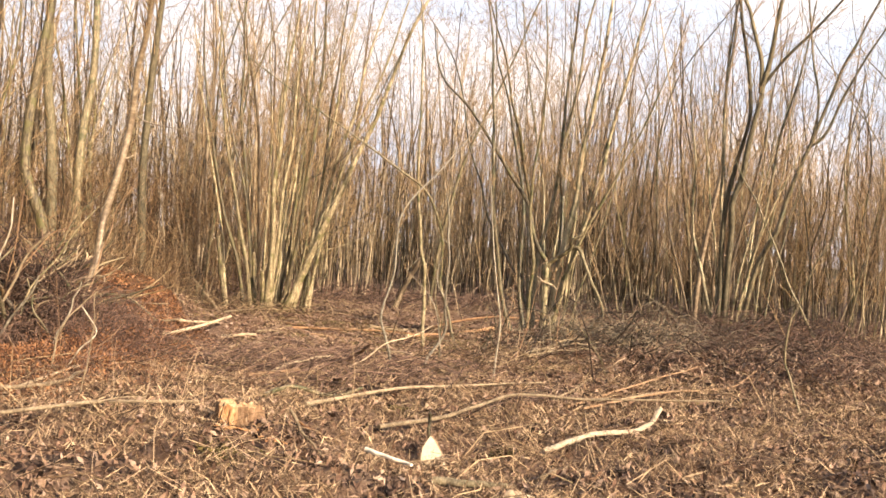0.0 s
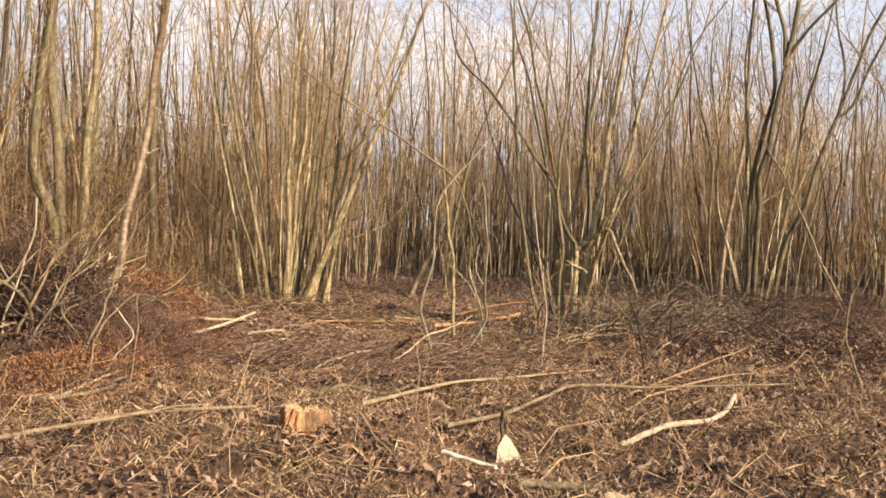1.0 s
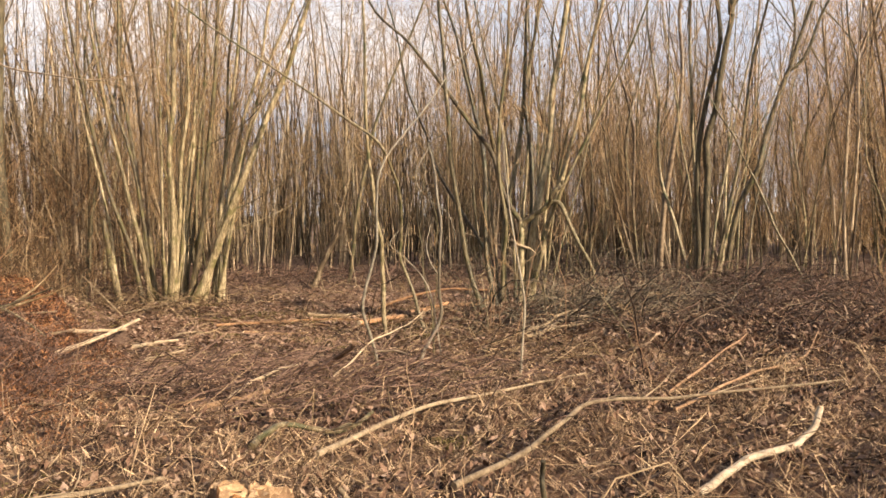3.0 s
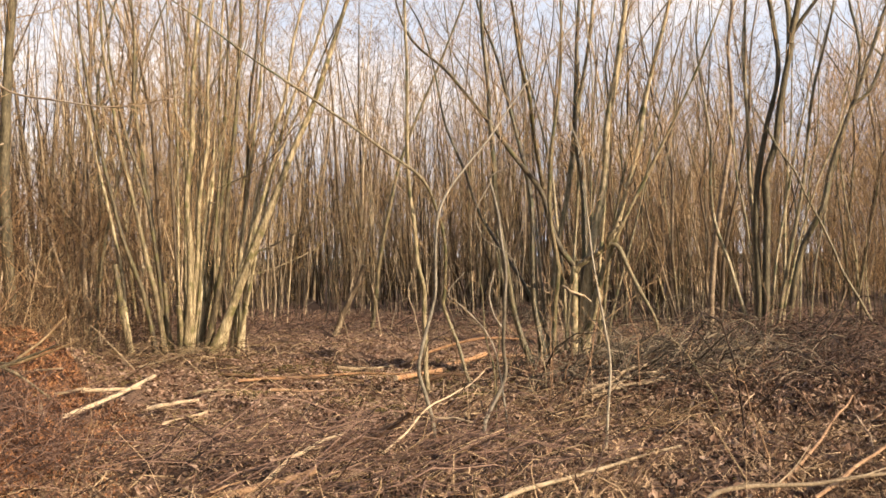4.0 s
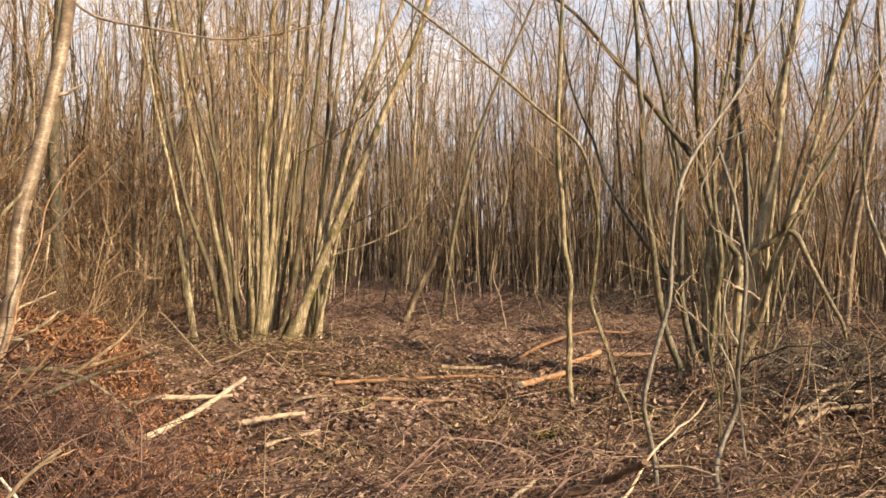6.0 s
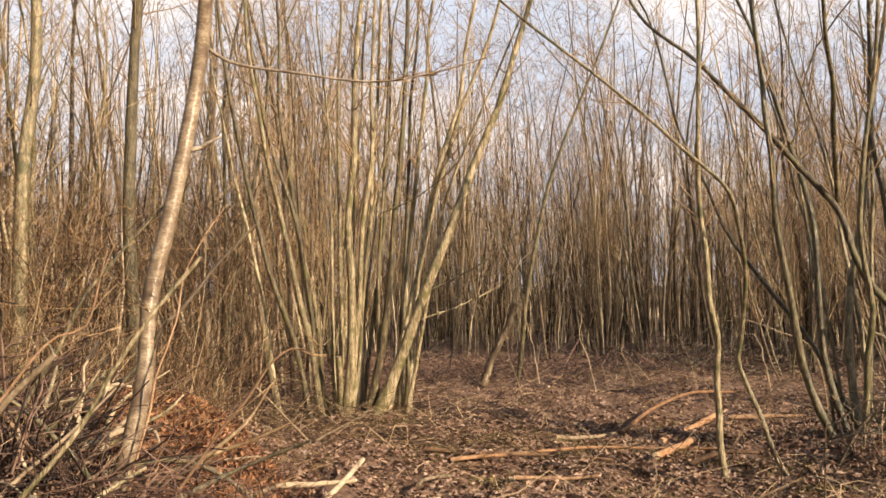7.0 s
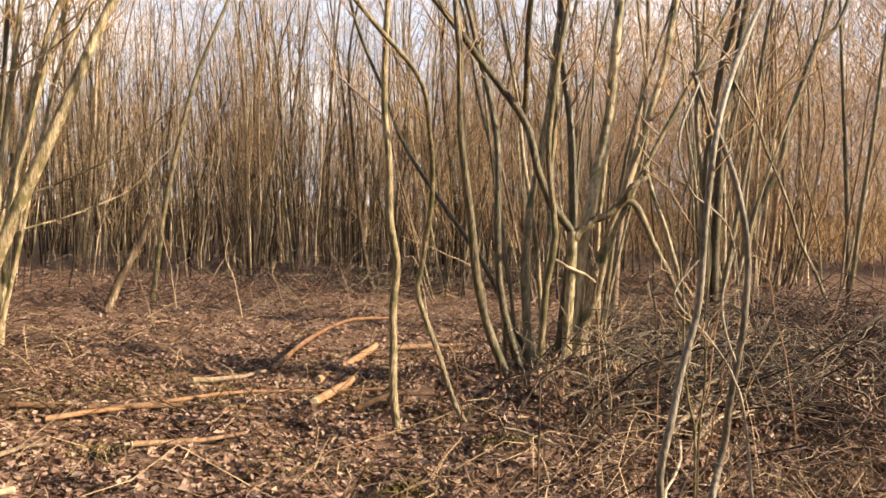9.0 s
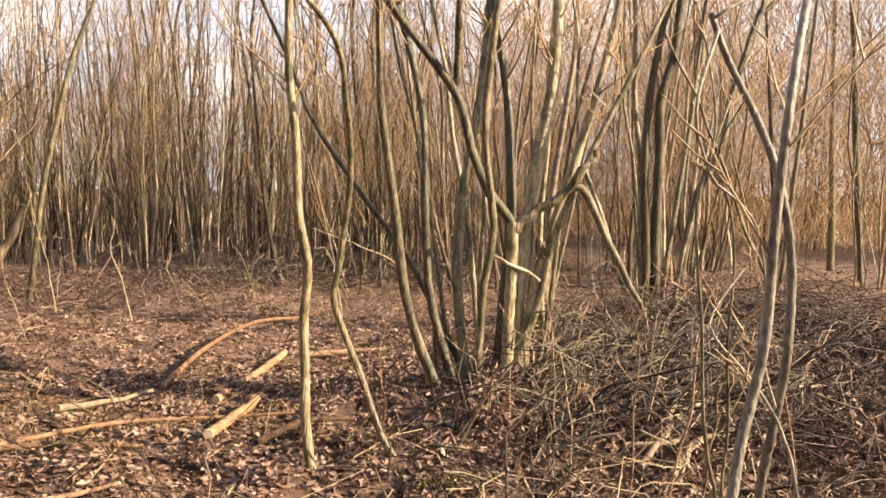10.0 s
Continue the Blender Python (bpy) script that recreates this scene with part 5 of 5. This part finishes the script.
lying("log", [(-4.45, 14.85, 0.03), (-3.92, 14.4, 0.03)], 0.026, "pale peeled log lying high on the bank", "log", mat=DEADWOOD, ends=True, group="cut logs", straight=True)
lying("log", [(-4.35, 15.15, 0.04), (-3.89, 15.2, 0.05)], 0.022, "pale peeled log lying high on the bank", "log", mat=DEADWOOD, ends=True, group="cut logs", straight=True)
lying("stick", [(-3.5, 15.25, 0.0), (-3.62, 15.27, 0.12), (-4.06, 15.32, 0.40)], 0.011, "pale stick leaning on the bank", "stick", mat=DEADWOOD, group="sticks", tip=0.6)
lying("fallen_pole", [(-4.5, 14.3, 0.06), (-3.6, 11.8, 0.12), (-2.6, 9.3, 0.03)], 0.025, "brown slanting pole on the bank", "pole", group="poles on the ground")
lying("stick", [(-3.4, 7.2, 0.08), (-3.2, 7.75, 0.13), (-3.12, 8.3, 0.15)], 0.02, "bleached bare stick lying before the brush pile", "stick", mat=DEADWOOD, group="sticks", tip=0.7)
lying("log", [(-0.29, 14.55, 0.02), (0.1, 15.05, 0.03), (0.47, 15.52, 0.04)], 0.036, "half-peeled orange-tan cut log", "log", mat=PEELED, tip=0.9, ends=True, group="cut logs", straight=True)
lying("log", [(0.2, 15.8, 0.0), (0.68, 16.28, 0.02), (1.34, 17.0, 0.03)], 0.038, "half-peeled orange-tan cut log", "log", mat=PEELED, tip=0.9, ends=True, group="cut logs", straight=True)
lying("log", [(1.5, 17.0, 0.0), (2.3, 16.8, 0.0)], 0.032, "bark-covered log among the leaves", "log", mat=LOGBARK, group="cut logs")
lying("fallen_pole", [(-0.05, 16.4, 0.03), (0.61, 17.25, 0.09), (1.55, 18.3, 0.12), (2.4, 19.0, 0.14), (3.0, 19.45, 0.16)], 0.026, "long light brown pole propped at one end", "pole", mat=PEELED, group="poles on the ground", tip=0.6)
lying("fallen_pole", [(-0.99, 15.68, 0.04), (-0.61, 15.99, 0.05), (-0.19, 16.22, 0.05)], 0.026, "short grey pole among the leaves", "pole", mat=DEADWOOD, group="poles on the ground")
lying("fallen_pole", [(-2.2, 14.75, 0.04), (-0.84, 15.15, 0.05), (-0.03, 14.95, 0.05), (0.4, 14.7, 0.05)], 0.02, POLE, "pole", mat=PEELED, group="poles on the ground", tip=0.5)
lying("stick", [(-1.8, 13.85, 0.01), (-1.4, 13.95, 0.01)], 0.03, "short pale cut stick", "stick", mat=DEADWOOD, ends=True, group="sticks")
lying("fallen_pole", [(1.48, 8.75, 0.04), (2.38, 9.7, 0.12), (3.4, 10.9, 0.14)], 0.013, POLE, "pole", mat=LOGBARK, group="poles on the ground", tip=0.5)
lying("fallen_pole", [(1.6, 8.5, 0.05), (2.52, 9.25, 0.10), (3.53, 10.1, 0.12), (4.09, 10.7, 0.16)], 0.013, POLE, "pole", mat=LOGBARK, group="poles on the ground", tip=0.5)
lying("fallen_pole", [(6.9, 15.4, 0.05), (6.4, 15.6, 1.0), (5.9, 15.8, 2.2), (5.4, 16.0, 3.2)], 0.022, "dead pole leaning against the hazel", "pole", mat=BARK_GREY, group="poles on the ground", tip=0.6)


lying("branch", [(-1.33, 7.70, 0.03), (-1.17, 8.15, 0.08), (-0.81, 8.25, 0.08), (-0.55, 8.7, 0.05)], 0.022, "crooked grey-brown branch in the litter", "branch", mat=BARK_GREY, branches=2, tip=0.6)
lying("branch", [(-2.3, 8.9, 0.04), (-1.7, 9.35, 0.10), (-1.3, 9.5, 0.06)], 0.026, "thick crooked branch lying under the brash", "branch", mat=LOGBARK, branches=1, tip=0.8)


lying("branch", [(1.53, 12.68, 0.10), (1.81, 12.52, 0.11), (2.11, 12.78, 0.13), (2.4, 12.88, 0.12)], 0.016, "pale crooked dead branch across the brash", "branch", mat=DEADWOOD, branches=1)
lying("branch", [(3.17, 13.0, 0.14), (3.34, 12.8, 0.14), (3.82, 12.82, 0.16), (4.28, 12.78, 0.18)], 0.012, "thin pale branch across the brash", "branch", mat=DEADWOOD, branches=2)
lying("branch", [(1.42, 12.45, 0.08), (1.78, 12.6, 0.10), (2.0, 12.75, 0.16), (2.35, 12.95, 0.2)], 0.022, "short thick pale branch on the brash", "branch", mat=DEADWOOD)
lying("fallen_pole", [(-2.4, 15.2, 0.03), (-1.78, 14.98, 0.04), (-1.24, 14.85, 0.04), (-0.7, 14.6, 0.03)], 0.022, "light brown pole half sunk in the leaves", "pole", mat=LOGBARK, group="poles on the ground", tip=0.7)
lying("stick", [(-1.77, 13.75, 0.04), (-1.37, 13.85, 0.05), (-1.0, 13.95, 0.03)], 0.020, "bark-covered stick with a pale sawn end", "stick", mat=LOGBARK, ends=True, group="sticks")
lying("log", [(-0.01, 14.42, 0.03), (0.3, 14.36, 0.04), (0.64, 14.26, 0.04)], 0.026, "orange-brown log among the leaves", "log", mat=LOGBARK, group="cut logs")


lying("stick", [(-2.74, 12.5, 0.05), (-2.33, 12.66, 0.06)], 0.018, "short pale stick among the logs", "stick", mat=DEADWOOD, group="sticks")
lying("stick", [(-3.46, 15.2, 0.04), (-3.15, 16.4, 0.10), (-2.9, 17.3, 0.14)], 0.013, "thin pale stick lying before the hazel", "stick", mat=DEADWOOD, group="sticks")


def stump(at, rx, ry, height, label):
    """A low cut stool: uneven sides with upright splinters, torn bare on the side from start to stop, and a ragged top."""
    base = np.array(on_ground(*at))
    ob = thing("stump", base, label, "stump")
    k = 44
    a = np.arange(k) * 2 * np.pi / k
    saw = 0.05 * ((np.arange(k) * 7) % 5 / 2 - 1) + 0.06 * rp.normal(0, 1, k)
    lob = 1 + 0.10 * np.sin(3 * a + 0.7) + 0.07 * np.sin(5 * a) + 0.5 * saw
    tall = height * (1 + 0.10 * np.cos(a - 3.5) + rp.normal(0, 0.07, k))
    rings = []
    for z, f in ((-0.6, 1.12), (0.0, 1.08), (0.3, 1.02), (0.62, 0.99), (1.0, 0.95)):
        w = lob * f * (1 + 0.035 * rp.normal(0, 1, k))
        rings.append(np.stack([np.cos(a) * rx * w, np.sin(a) * ry * w, z * tall], 1))
    V = np.concatenate(rings)
    i, j = np.meshgrid(np.arange(4), np.arange(k), indexing="ij")
    Q = np.stack([i * k + j, i * k + (j + 1) % k, (i + 1) * k + (j + 1) % k, (i + 1) * k + j], -1)
    bare = (a > 3.3) & (a < 4.75)
    hide, torn = Q[:, ~bare].reshape(-1, 4), Q[:, bare].reshape(-1, 4)
    used = np.unique(hide)
    part("bark", mesh("bark", [(V[used], np.searchsorted(used, hide))], [LOGBARK], False), ob)
    used = np.unique(torn)
    part("torn_wood", mesh("torn_wood", [(V[used], np.searchsorted(used, torn))], [SPLIT], False), ob, "orange and cream torn wood")
    top = rings[-1]
    W = [top]
    for f in (0.72, 0.4):
        W.append(top * np.array([f, f, 1]) + rp.normal(0, 1, (k, 3)) * np.array([0.008, 0.008, 0.014]))
    W.append(np.array([[0, 0, height * 0.95]]))
    W = np.concatenate(W)
    n = np.arange(k)
    f4 = np.concatenate([np.stack([o + n, o + (n + 1) % k, o + k + (n + 1) % k, o + k + n], 1) for o in (0, k)])
    f3 = np.stack([2 * k + n, 2 * k + (n + 1) % k, np.full(k, 3 * k)], 1)
    part("cut_face", mesh("cut_face", [(W, f4), (W, f3)], [CUT_OLD], False), ob, "ragged weathered cut top")
    return ob


stump((-1.26, 6.28), 0.165, 0.12, 0.17, "low hazel stump with a torn orange and cream side")
for x0, y0, dx, dy in ((-1.36, 6.02, 0.3, 0.06), (-1.05, 6.0, 0.2, -0.08), (-1.62, 6.45, 0.12, 0.05), (-0.86, 6.45, 0.14, -0.1), (-1.0, 5.9, 0.1, 0.05)):
    lying("wood_splinter", [(x0, y0, 0.03), (x0 + dx, y0 + dy, 0.04)], 0.011, "pale splinter of torn wood by the stump", "splinter", mat=SPLIT, group="splinters", tip=0.4)
chunk = thing("wood_chunk", on_ground(0.16, 6.44), "cream split wedge of wood standing in the litter", "wood")
wedge = 1.25 * np.array([(-0.085, -0.03), (0.095, -0.03), (0.06, 0.055), (0.0, 0.15), (-0.03, 0.175), (-0.07, 0.11)])
front = np.stack([wedge[:, 0], -0.02 + wedge[:, 1] * 0.35, wedge[:, 1]], 1)
back = front * np.array([0.9, 1, 0.94]) + np.array([0.01, 0.075, 0])
ring_q = np.array([(k, (k + 1) % 6, 6 + (k + 1) % 6, 6 + k) for k in range(6)])
part("split_face", mesh("split_face", [(front, np.arange(6)[None])], [FRESH], False), chunk, "cream split face")
part("bark", mesh("bark", [(np.concatenate([front, back]), ring_q), (back, np.arange(6)[::-1][None])], [LOGBARK], False), chunk)
sapling("stub", [(0.10, 6.6, 0), (0.11, 6.62, 0.15), (0.13, 6.63, 0.27)], 0.016, "dark dead stub standing by the small stump", rp, mat=BARK_DARK, grow=0, count=0, category="stub", part_name="stub_stem", tip=0.8)
lying("stick", [(-0.88, 6.25, 0.18), (-0.75, 6.1, 0.08), (-0.6, 5.95, 0.02)], 0.012, "short forked stick by the stump", "stick", mat=DEADWOOD, group="sticks", branches=1)

# ---- bare shoots and dead branches standing about ----
for pts, r in (
    ([(-4.80, 9.75, 0), (-4.78, 9.78, 0.2), (-4.68, 9.83, 0.65), (-4.59, 9.87, 1.25), (-4.54, 9.90, 1.85)], 0.012),
    ([(-4.85, 10.1, 0.0), (-4.75, 10.16, 0.49), (-4.72, 10.18, 0.87), (-4.38, 10.32, 1.40)], 0.012),
    ([(-4.20, 10.2, 0.0), (-4.05, 10.27, 0.46), (-3.76, 10.38, 0.88), (-3.41, 10.5, 1.33)], 0.012),
):
    sapling("bare_shoot", pts, r, "bare brown shoot leaning out of the brambles", rp, mat=LOGBARK, grow=0.3, count=5, start=0.3, length=0.5, category="shoot", group="bare shoots", part_name="stem", crook=0.01)
forked = sapling("dead_branch", [(-4.85, 11.5, 0), (-4.75, 11.55, 0.5), (-4.67, 11.58, 0.74), (-4.57, 11.61, 0.92), (-4.50, 11.63, 1.06), (-4.47, 11.64, 1.12), (-4.48, 11.64, 1.17)], 0.024, "pale barkless forked branch on the brush pile", rp, mat=DEADWOOD, grow=0, count=0, category="branch", part_name="branch_stem", tip=0.7, crook=0.006)
for pts in ([(-4.47, 11.64, 1.09), (-4.43, 11.65, 1.12), (-4.35, 11.68, 1.10)], [(-4.59, 11.60, 0.92), (-4.64, 11.59, 0.98), (-4.54, 11.62, 1.05)]):
    part("prong", mesh("prong", limb(smooth_line([np.array(v) - np.array(forked.location) for v in pts], 8), 0.013 * np.linspace(1, 0.6, 8), 7), [DEADWOOD]), forked)
for pts, rad, bark, words in (
    ([(-4.72, 11.5, 0), (-4.62, 11.58, 0.9), (-4.59, 11.60, 1.21), (-4.55, 11.62, 1.28), (-4.53, 11.62, 1.38)], 0.011, DEADWOOD, "thin barkless branch sticking out of the brush pile"),
    ([(-4.40, 10.64, 0.0), (-4.44, 10.62, 0.70), (-4.49, 10.60, 0.84), (-4.57, 10.58, 0.99), (-4.64, 10.55, 1.11), (-4.75, 10.5, 1.25)], 0.015, LOGBARK, "brown branch leaning over the brush pile"),
    ([(-4.10, 10.83, 0.0), (-4.28, 10.77, 0.66), (-4.36, 10.75, 0.84), (-4.45, 10.72, 0.95), (-4.57, 10.68, 1.09), (-4.8, 10.6, 1.3)], 0.017, BARK_GREY, "grey-brown branch leaning over the brush pile"),
    ([(-4.47, 10.62, 0.0), (-4.51, 10.60, 0.71), (-4.56, 10.58, 0.90), (-4.58, 10.57, 1.03)], 0.013, DEADWOOD, "pale peeling branch standing in the brush pile"),
    ([(-4.45, 11.28, 0.0), (-4.54, 11.25, 0.81), (-4.59, 11.24, 0.99), (-4.63, 11.22, 1.14)], 0.011, BARK_DARK, "dark branch standing in the brush pile"),
    ([(-5.5, 10.9, 0.0), (-5.2, 11.03, 0.85), (-4.87, 11.14, 1.02), (-4.72, 11.19, 1.05), (-4.50, 11.27, 1.09)], 0.014, BARK_GREY, "grey branch lying across the brush pile"),
    ([(-4.67, 9.45, 0.09), (-4.48, 9.45, 0.33), (-4.26, 9.45, 0.68), (-4.11, 9.45, 0.96)], 0.017, BARK_PALE, "long pale grey branch leaning before the brush pile"),
    ([(-4.73, 9.6, 0.07), (-4.69, 9.6, 0.36), (-4.58, 9.6, 0.6), (-4.44, 9.6, 0.9), (-4.3, 9.6, 1.2), (-4.11, 9.6, 1.41)], 0.018, POLEBARK, "pale grey branch propped on the brush pile"),
    ([(-4.9, 9.7, 0.08), (-4.89, 9.7, 0.29), (-4.87, 9.7, 0.53), (-4.78, 9.7, 0.77), (-4.67, 9.7, 1.12), (-4.58, 9.7, 1.36), (-4.56, 9.7, 1.78)], 0.013, BARK_PALE, "slim grey branch standing in the brush pile"),
    ([(-4.42, 9.7, 0.1), (-4.39, 9.7, 0.54), (-4.31, 9.7, 0.81), (-4.05, 9.7, 1.14), (-3.82, 9.7, 1.51), (-3.62, 9.7, 1.75)], 0.012, BARK_GREY, "thin grey branch slanting out of the brush pile"),
    ([(-4.33, 9.6, 0.11), (-4.31, 9.6, 0.32), (-4.27, 9.6, 0.43), (-4.17, 9.6, 0.62), (-4.07, 9.6, 0.68)], 0.015, DEADWOOD, "short bleached branch end in the brush pile"),
    ([(-3.93, 9.5, 0.05), (-3.95, 9.5, 0.16), (-4.01, 9.5, 0.34), (-4.16, 9.5, 0.56), (-4.22, 9.5, 0.8), (-4.27, 9.5, 0.91)], 0.012, BARK_GREY, "thin grey branch crossing the brush pile"),
    ([(-3.92, 9.2, -0.01), (-3.89, 9.2, 0.06), (-3.81, 9.2, 0.32), (-3.7, 9.2, 0.55), (-3.63, 9.2, 0.78), (-3.57, 9.2, 0.94)], 0.012, BARK_PALE, "thin grey branch rising before the brush pile"),
    ([(-3.5, 8.4, 0.01), (-3.48, 8.4, 0.27), (-3.39, 8.4, 0.58), (-3.21, 8.4, 0.79), (-3.1, 8.4, 0.9)], 0.01, POLEBARK, "thin tan shoot leaning before the brush pile"),
    ([(-2.88, 7.5, 0.01), (-2.82, 7.5, 0.28), (-2.78, 7.5, 0.6), (-2.78, 7.5, 0.96)], 0.007, POLEBARK, "slim tan shoot standing before the brush pile"),
    ([(-3.56, 8.7, 0.03), (-3.36, 8.7, 0.28), (-3.2, 8.7, 0.48), (-3.31, 8.7, 0.66), (-3.37, 8.7, 0.74)], 0.009, BARK_PALE, "crooked thin branch before the brush pile"),
):
    sapling("dead_branch", pts, rad, words, rp, mat=bark, grow=0, count=2, length=0.25, category="branch", group="branches of the brush pile", part_name="branch_stem", tip=0.6, crook=0.008)
sapling("bare_shoot", [(-5.15, 11.0, 0), (-4.95, 11.08, 0.6), (-4.81, 11.13, 0.95), (-4.71, 11.17, 1.16), (-4.60, 11.20, 1.37), (-4.51, 11.23, 1.56), (-4.44, 11.25, 1.68), (-4.34, 11.28, 1.81)], 0.016, "bare grey-brown shoot leaning against the young tree", rp, mat=BARK_GREY, grow=0.5, count=4, length=0.4, category="shoot", group="bare shoots", part_name="stem", crook=0.006)
sapling("bare_shoot", [(-4.30, 11.0, 0), (-4.21, 11.02, 0.61), (-4.13, 11.04, 0.92), (-4.07, 11.06, 1.22), (-4.02, 11.08, 1.40), (-3.98, 11.09, 1.51)], 0.009, "thin shoot rising beside the leaning tree", rp, mat=LOGBARK, grow=0.5, count=3, length=0.3, category="shoot", group="bare shoots", part_name="stem", crook=0.006)
sapling("bare_shoot", [(-4.2, 10.9, 0), (-4.11, 10.92, 0.64), (-4.05, 10.94, 0.76), (-4.02, 10.95, 0.90)], 0.010, "short snapped shoot beside the leaning tree", rp, mat=LOGBARK, grow=0, count=0, category="shoot", group="bare shoots", part_name="stem", crook=0.006)
sapling("bare_shoot", [(3.99, 9.05, 0), (3.85, 9.12, 0.37), (3.78, 9.15, 0.59), (3.81, 9.14, 0.93), (3.91, 9.09, 1.34), (3.99, 9.05, 1.62)], 0.014, "dark crooked shoot rising from the brash", rp, mat=BARK_GREY, grow=0.5, count=8, category="shoot", group="bare shoots", part_name="stem")
sapling("bare_shoot", [(1.81, 9.32, 0), (1.68, 9.35, 0.39), (1.62, 9.36, 0.62)], 0.007, "thin bare shoot in the litter", rp, mat=LOGBARK, grow=0.2, count=2, length=0.3, category="shoot", group="bare shoots", part_name="stem")
sapling("bare_shoot", [(0.22, 10.95, 0), (0.19, 10.95, 0.6), (0.16, 10.95, 0.70), (0.12, 10.95, 0.88), (0.11, 10.95, 1.05), (0.10, 10.95, 1.22), (0.07, 10.95, 1.38), (0.06, 10.95, 1.58)], 0.0085, "thin bare shoot beside the sinuous sapling", rp, mat=BARK_GREY, grow=0.5, count=4, length=0.3, category="shoot", group="bare shoots", part_name="stem", crook=0.003)
sapling("bare_shoot", [(0.27, 10.62, 0), (0.15, 10.62, 0.70), (0.08, 10.62, 0.89), (0.0, 10.62, 1.0), (-0.11, 10.62, 1.11), (-0.23, 10.62, 1.21)], 0.009, "thin shoot leaning across the sinuous sapling", rp, mat=BARK_PALE, grow=0.2, count=2, length=0.3, category="shoot", group="bare shoots", part_name="stem", crook=0.003)
sapling("bare_shoot", [(0.20, 10.95, 0), (0.22, 10.95, 0.6), (0.24, 10.95, 0.79), (0.24, 10.95, 0.94), (0.23, 10.95, 1.15), (0.25, 10.95, 1.36), (0.23, 10.95, 1.54)], 0.0075, "thin bare shoot beside the sinuous sapling", rp, mat=BARK_GREY, grow=0.5, count=4, length=0.3, category="shoot", group="bare shoots", part_name="stem", crook=0.003)
for k in range(16):
    x, y = rp.uniform(0.3, 3.2), rp.uniform(11.2, 13.6)
    h = rp.uniform(0.4, 1.2)
    e = rp.normal(0, 0.25, 2)
    sapling("bare_shoot", [(x, y, 0), (x + e[0] * 0.4, y + e[1] * 0.4, h * 0.5), (x + e[0], y + e[1], h)], rp.uniform(0.004, 0.008), "thin bare shoot standing in the brash", rp, mat=(LOGBARK, BARK_GREY)[k % 2], grow=0.2, count=2, length=0.3, category="shoot", group="bare shoots", part_name="stem", crook=0.02)
for x, y, h in ((0.75, 20.3, 0.8), (1.6, 21.0, 0.6), (-0.6, 19.4, 0.7), (2.6, 20.8, 0.7), (3.4, 19.8, 0.9), (0.1, 21.6, 1.2), (4.6, 18.6, 0.9)):
    sapling("bare_shoot", [(x, y, 0), (x - 0.1, y, h * 0.5), (x - 0.22, y + 0.05, h)], 0.010, "pale thin shoot at the wood's edge", rp, mat=DEADWOOD, grow=0.3, count=3, length=0.35, category="shoot", group="bare shoots", part_name="stem")
near = sapling("bare_shoot", [(-2.55, 6.52, 0), (-2.62, 6.46, 0.6), (-2.69, 6.43, 1.25), (-2.722, 6.413, 1.38), (-2.745, 6.408, 1.453), (-2.764, 6.404, 1.496), (-2.785, 6.416, 1.522)], 0.0036, "tall thin whip with swollen buds beside the way in", rp, mat=LOGBARK, grow=0, count=0, category="shoot", part_name="stem", crook=0.001, tip=0.6)
for at, way in (((-2.785, 6.416, 1.522), (-0.59, 0.34, 0.73)), ((-2.7555, 6.4035, 1.486), (-0.3, 0.0, 0.95))):
    o, w = np.array(at) - np.array(near.location), unit(np.array(way))
    f = np.array([-0.6, -0.3, 0.1, 0.5, 0.85, 1.0])[:, None]
    part("bud", mesh("bud", limb(o + w * f * 0.014, 0.85 * np.array([0.0024, 0.0036, 0.0042, 0.0036, 0.0022, 0.0006]), 10), [LOGBARK]), near)
sapling("bare_shoot", [(2.62, 16.75, 0), (2.55, 16.7, 0.5), (2.35, 16.66, 0.95), (1.8, 16.5, 1.16), (1.29, 16.39, 1.32)], 0.012, "pale dead shoot snapped over halfway up", rp, mat=DEADWOOD, grow=0, count=3, length=0.3, category="shoot", group="bare shoots", part_name="stem")

sapling("bare_shoot", [(2.2, 18.1, 0), (2.44, 17.99, 0.18), (2.69, 17.85, 0.39), (3.03, 17.67, 0.67), (3.37, 17.49, 0.85), (3.6, 17.4, 0.8)], 0.012, "pale dead shoot bowed over close to the ground", rp, mat=DEADWOOD, grow=0, count=2, length=0.3, category="shoot", group="bare shoots", part_name="stem")
moss_at = [(-1.9, 13.9, 0.3), (-0.6, 12.3, 0.18), (0.4, 12.9, 0.2), (-1.2, 5.6, 0.15), (-2.5, 7.2, 0.2), (1.7, 13.6, 0.35), (-2.6, 17.0, 0.3), (-0.9, 15.2, 0.6), (0.1, 15.0, 0.5), (-1.7, 15.7, 0.5), (0.7, 6.8, 0.15), (-0.1, 8.0, 0.2)]
blades = []
for mx, my, ms in moss_at:
    blades.append(leaves(420, rp, np.array([on_ground(mx + dx, my + dy) for dx, dy in rp.normal(0, ms * 0.5, (420, 2))]), (0.008, 0.025), (0.01, 0.05), 1.2, 0.4))
tagged(new("moss", mesh("moss", blades, [MOSS], False)), "small tufts of yellow-green moss among the leaves", "moss", kind="stuff")
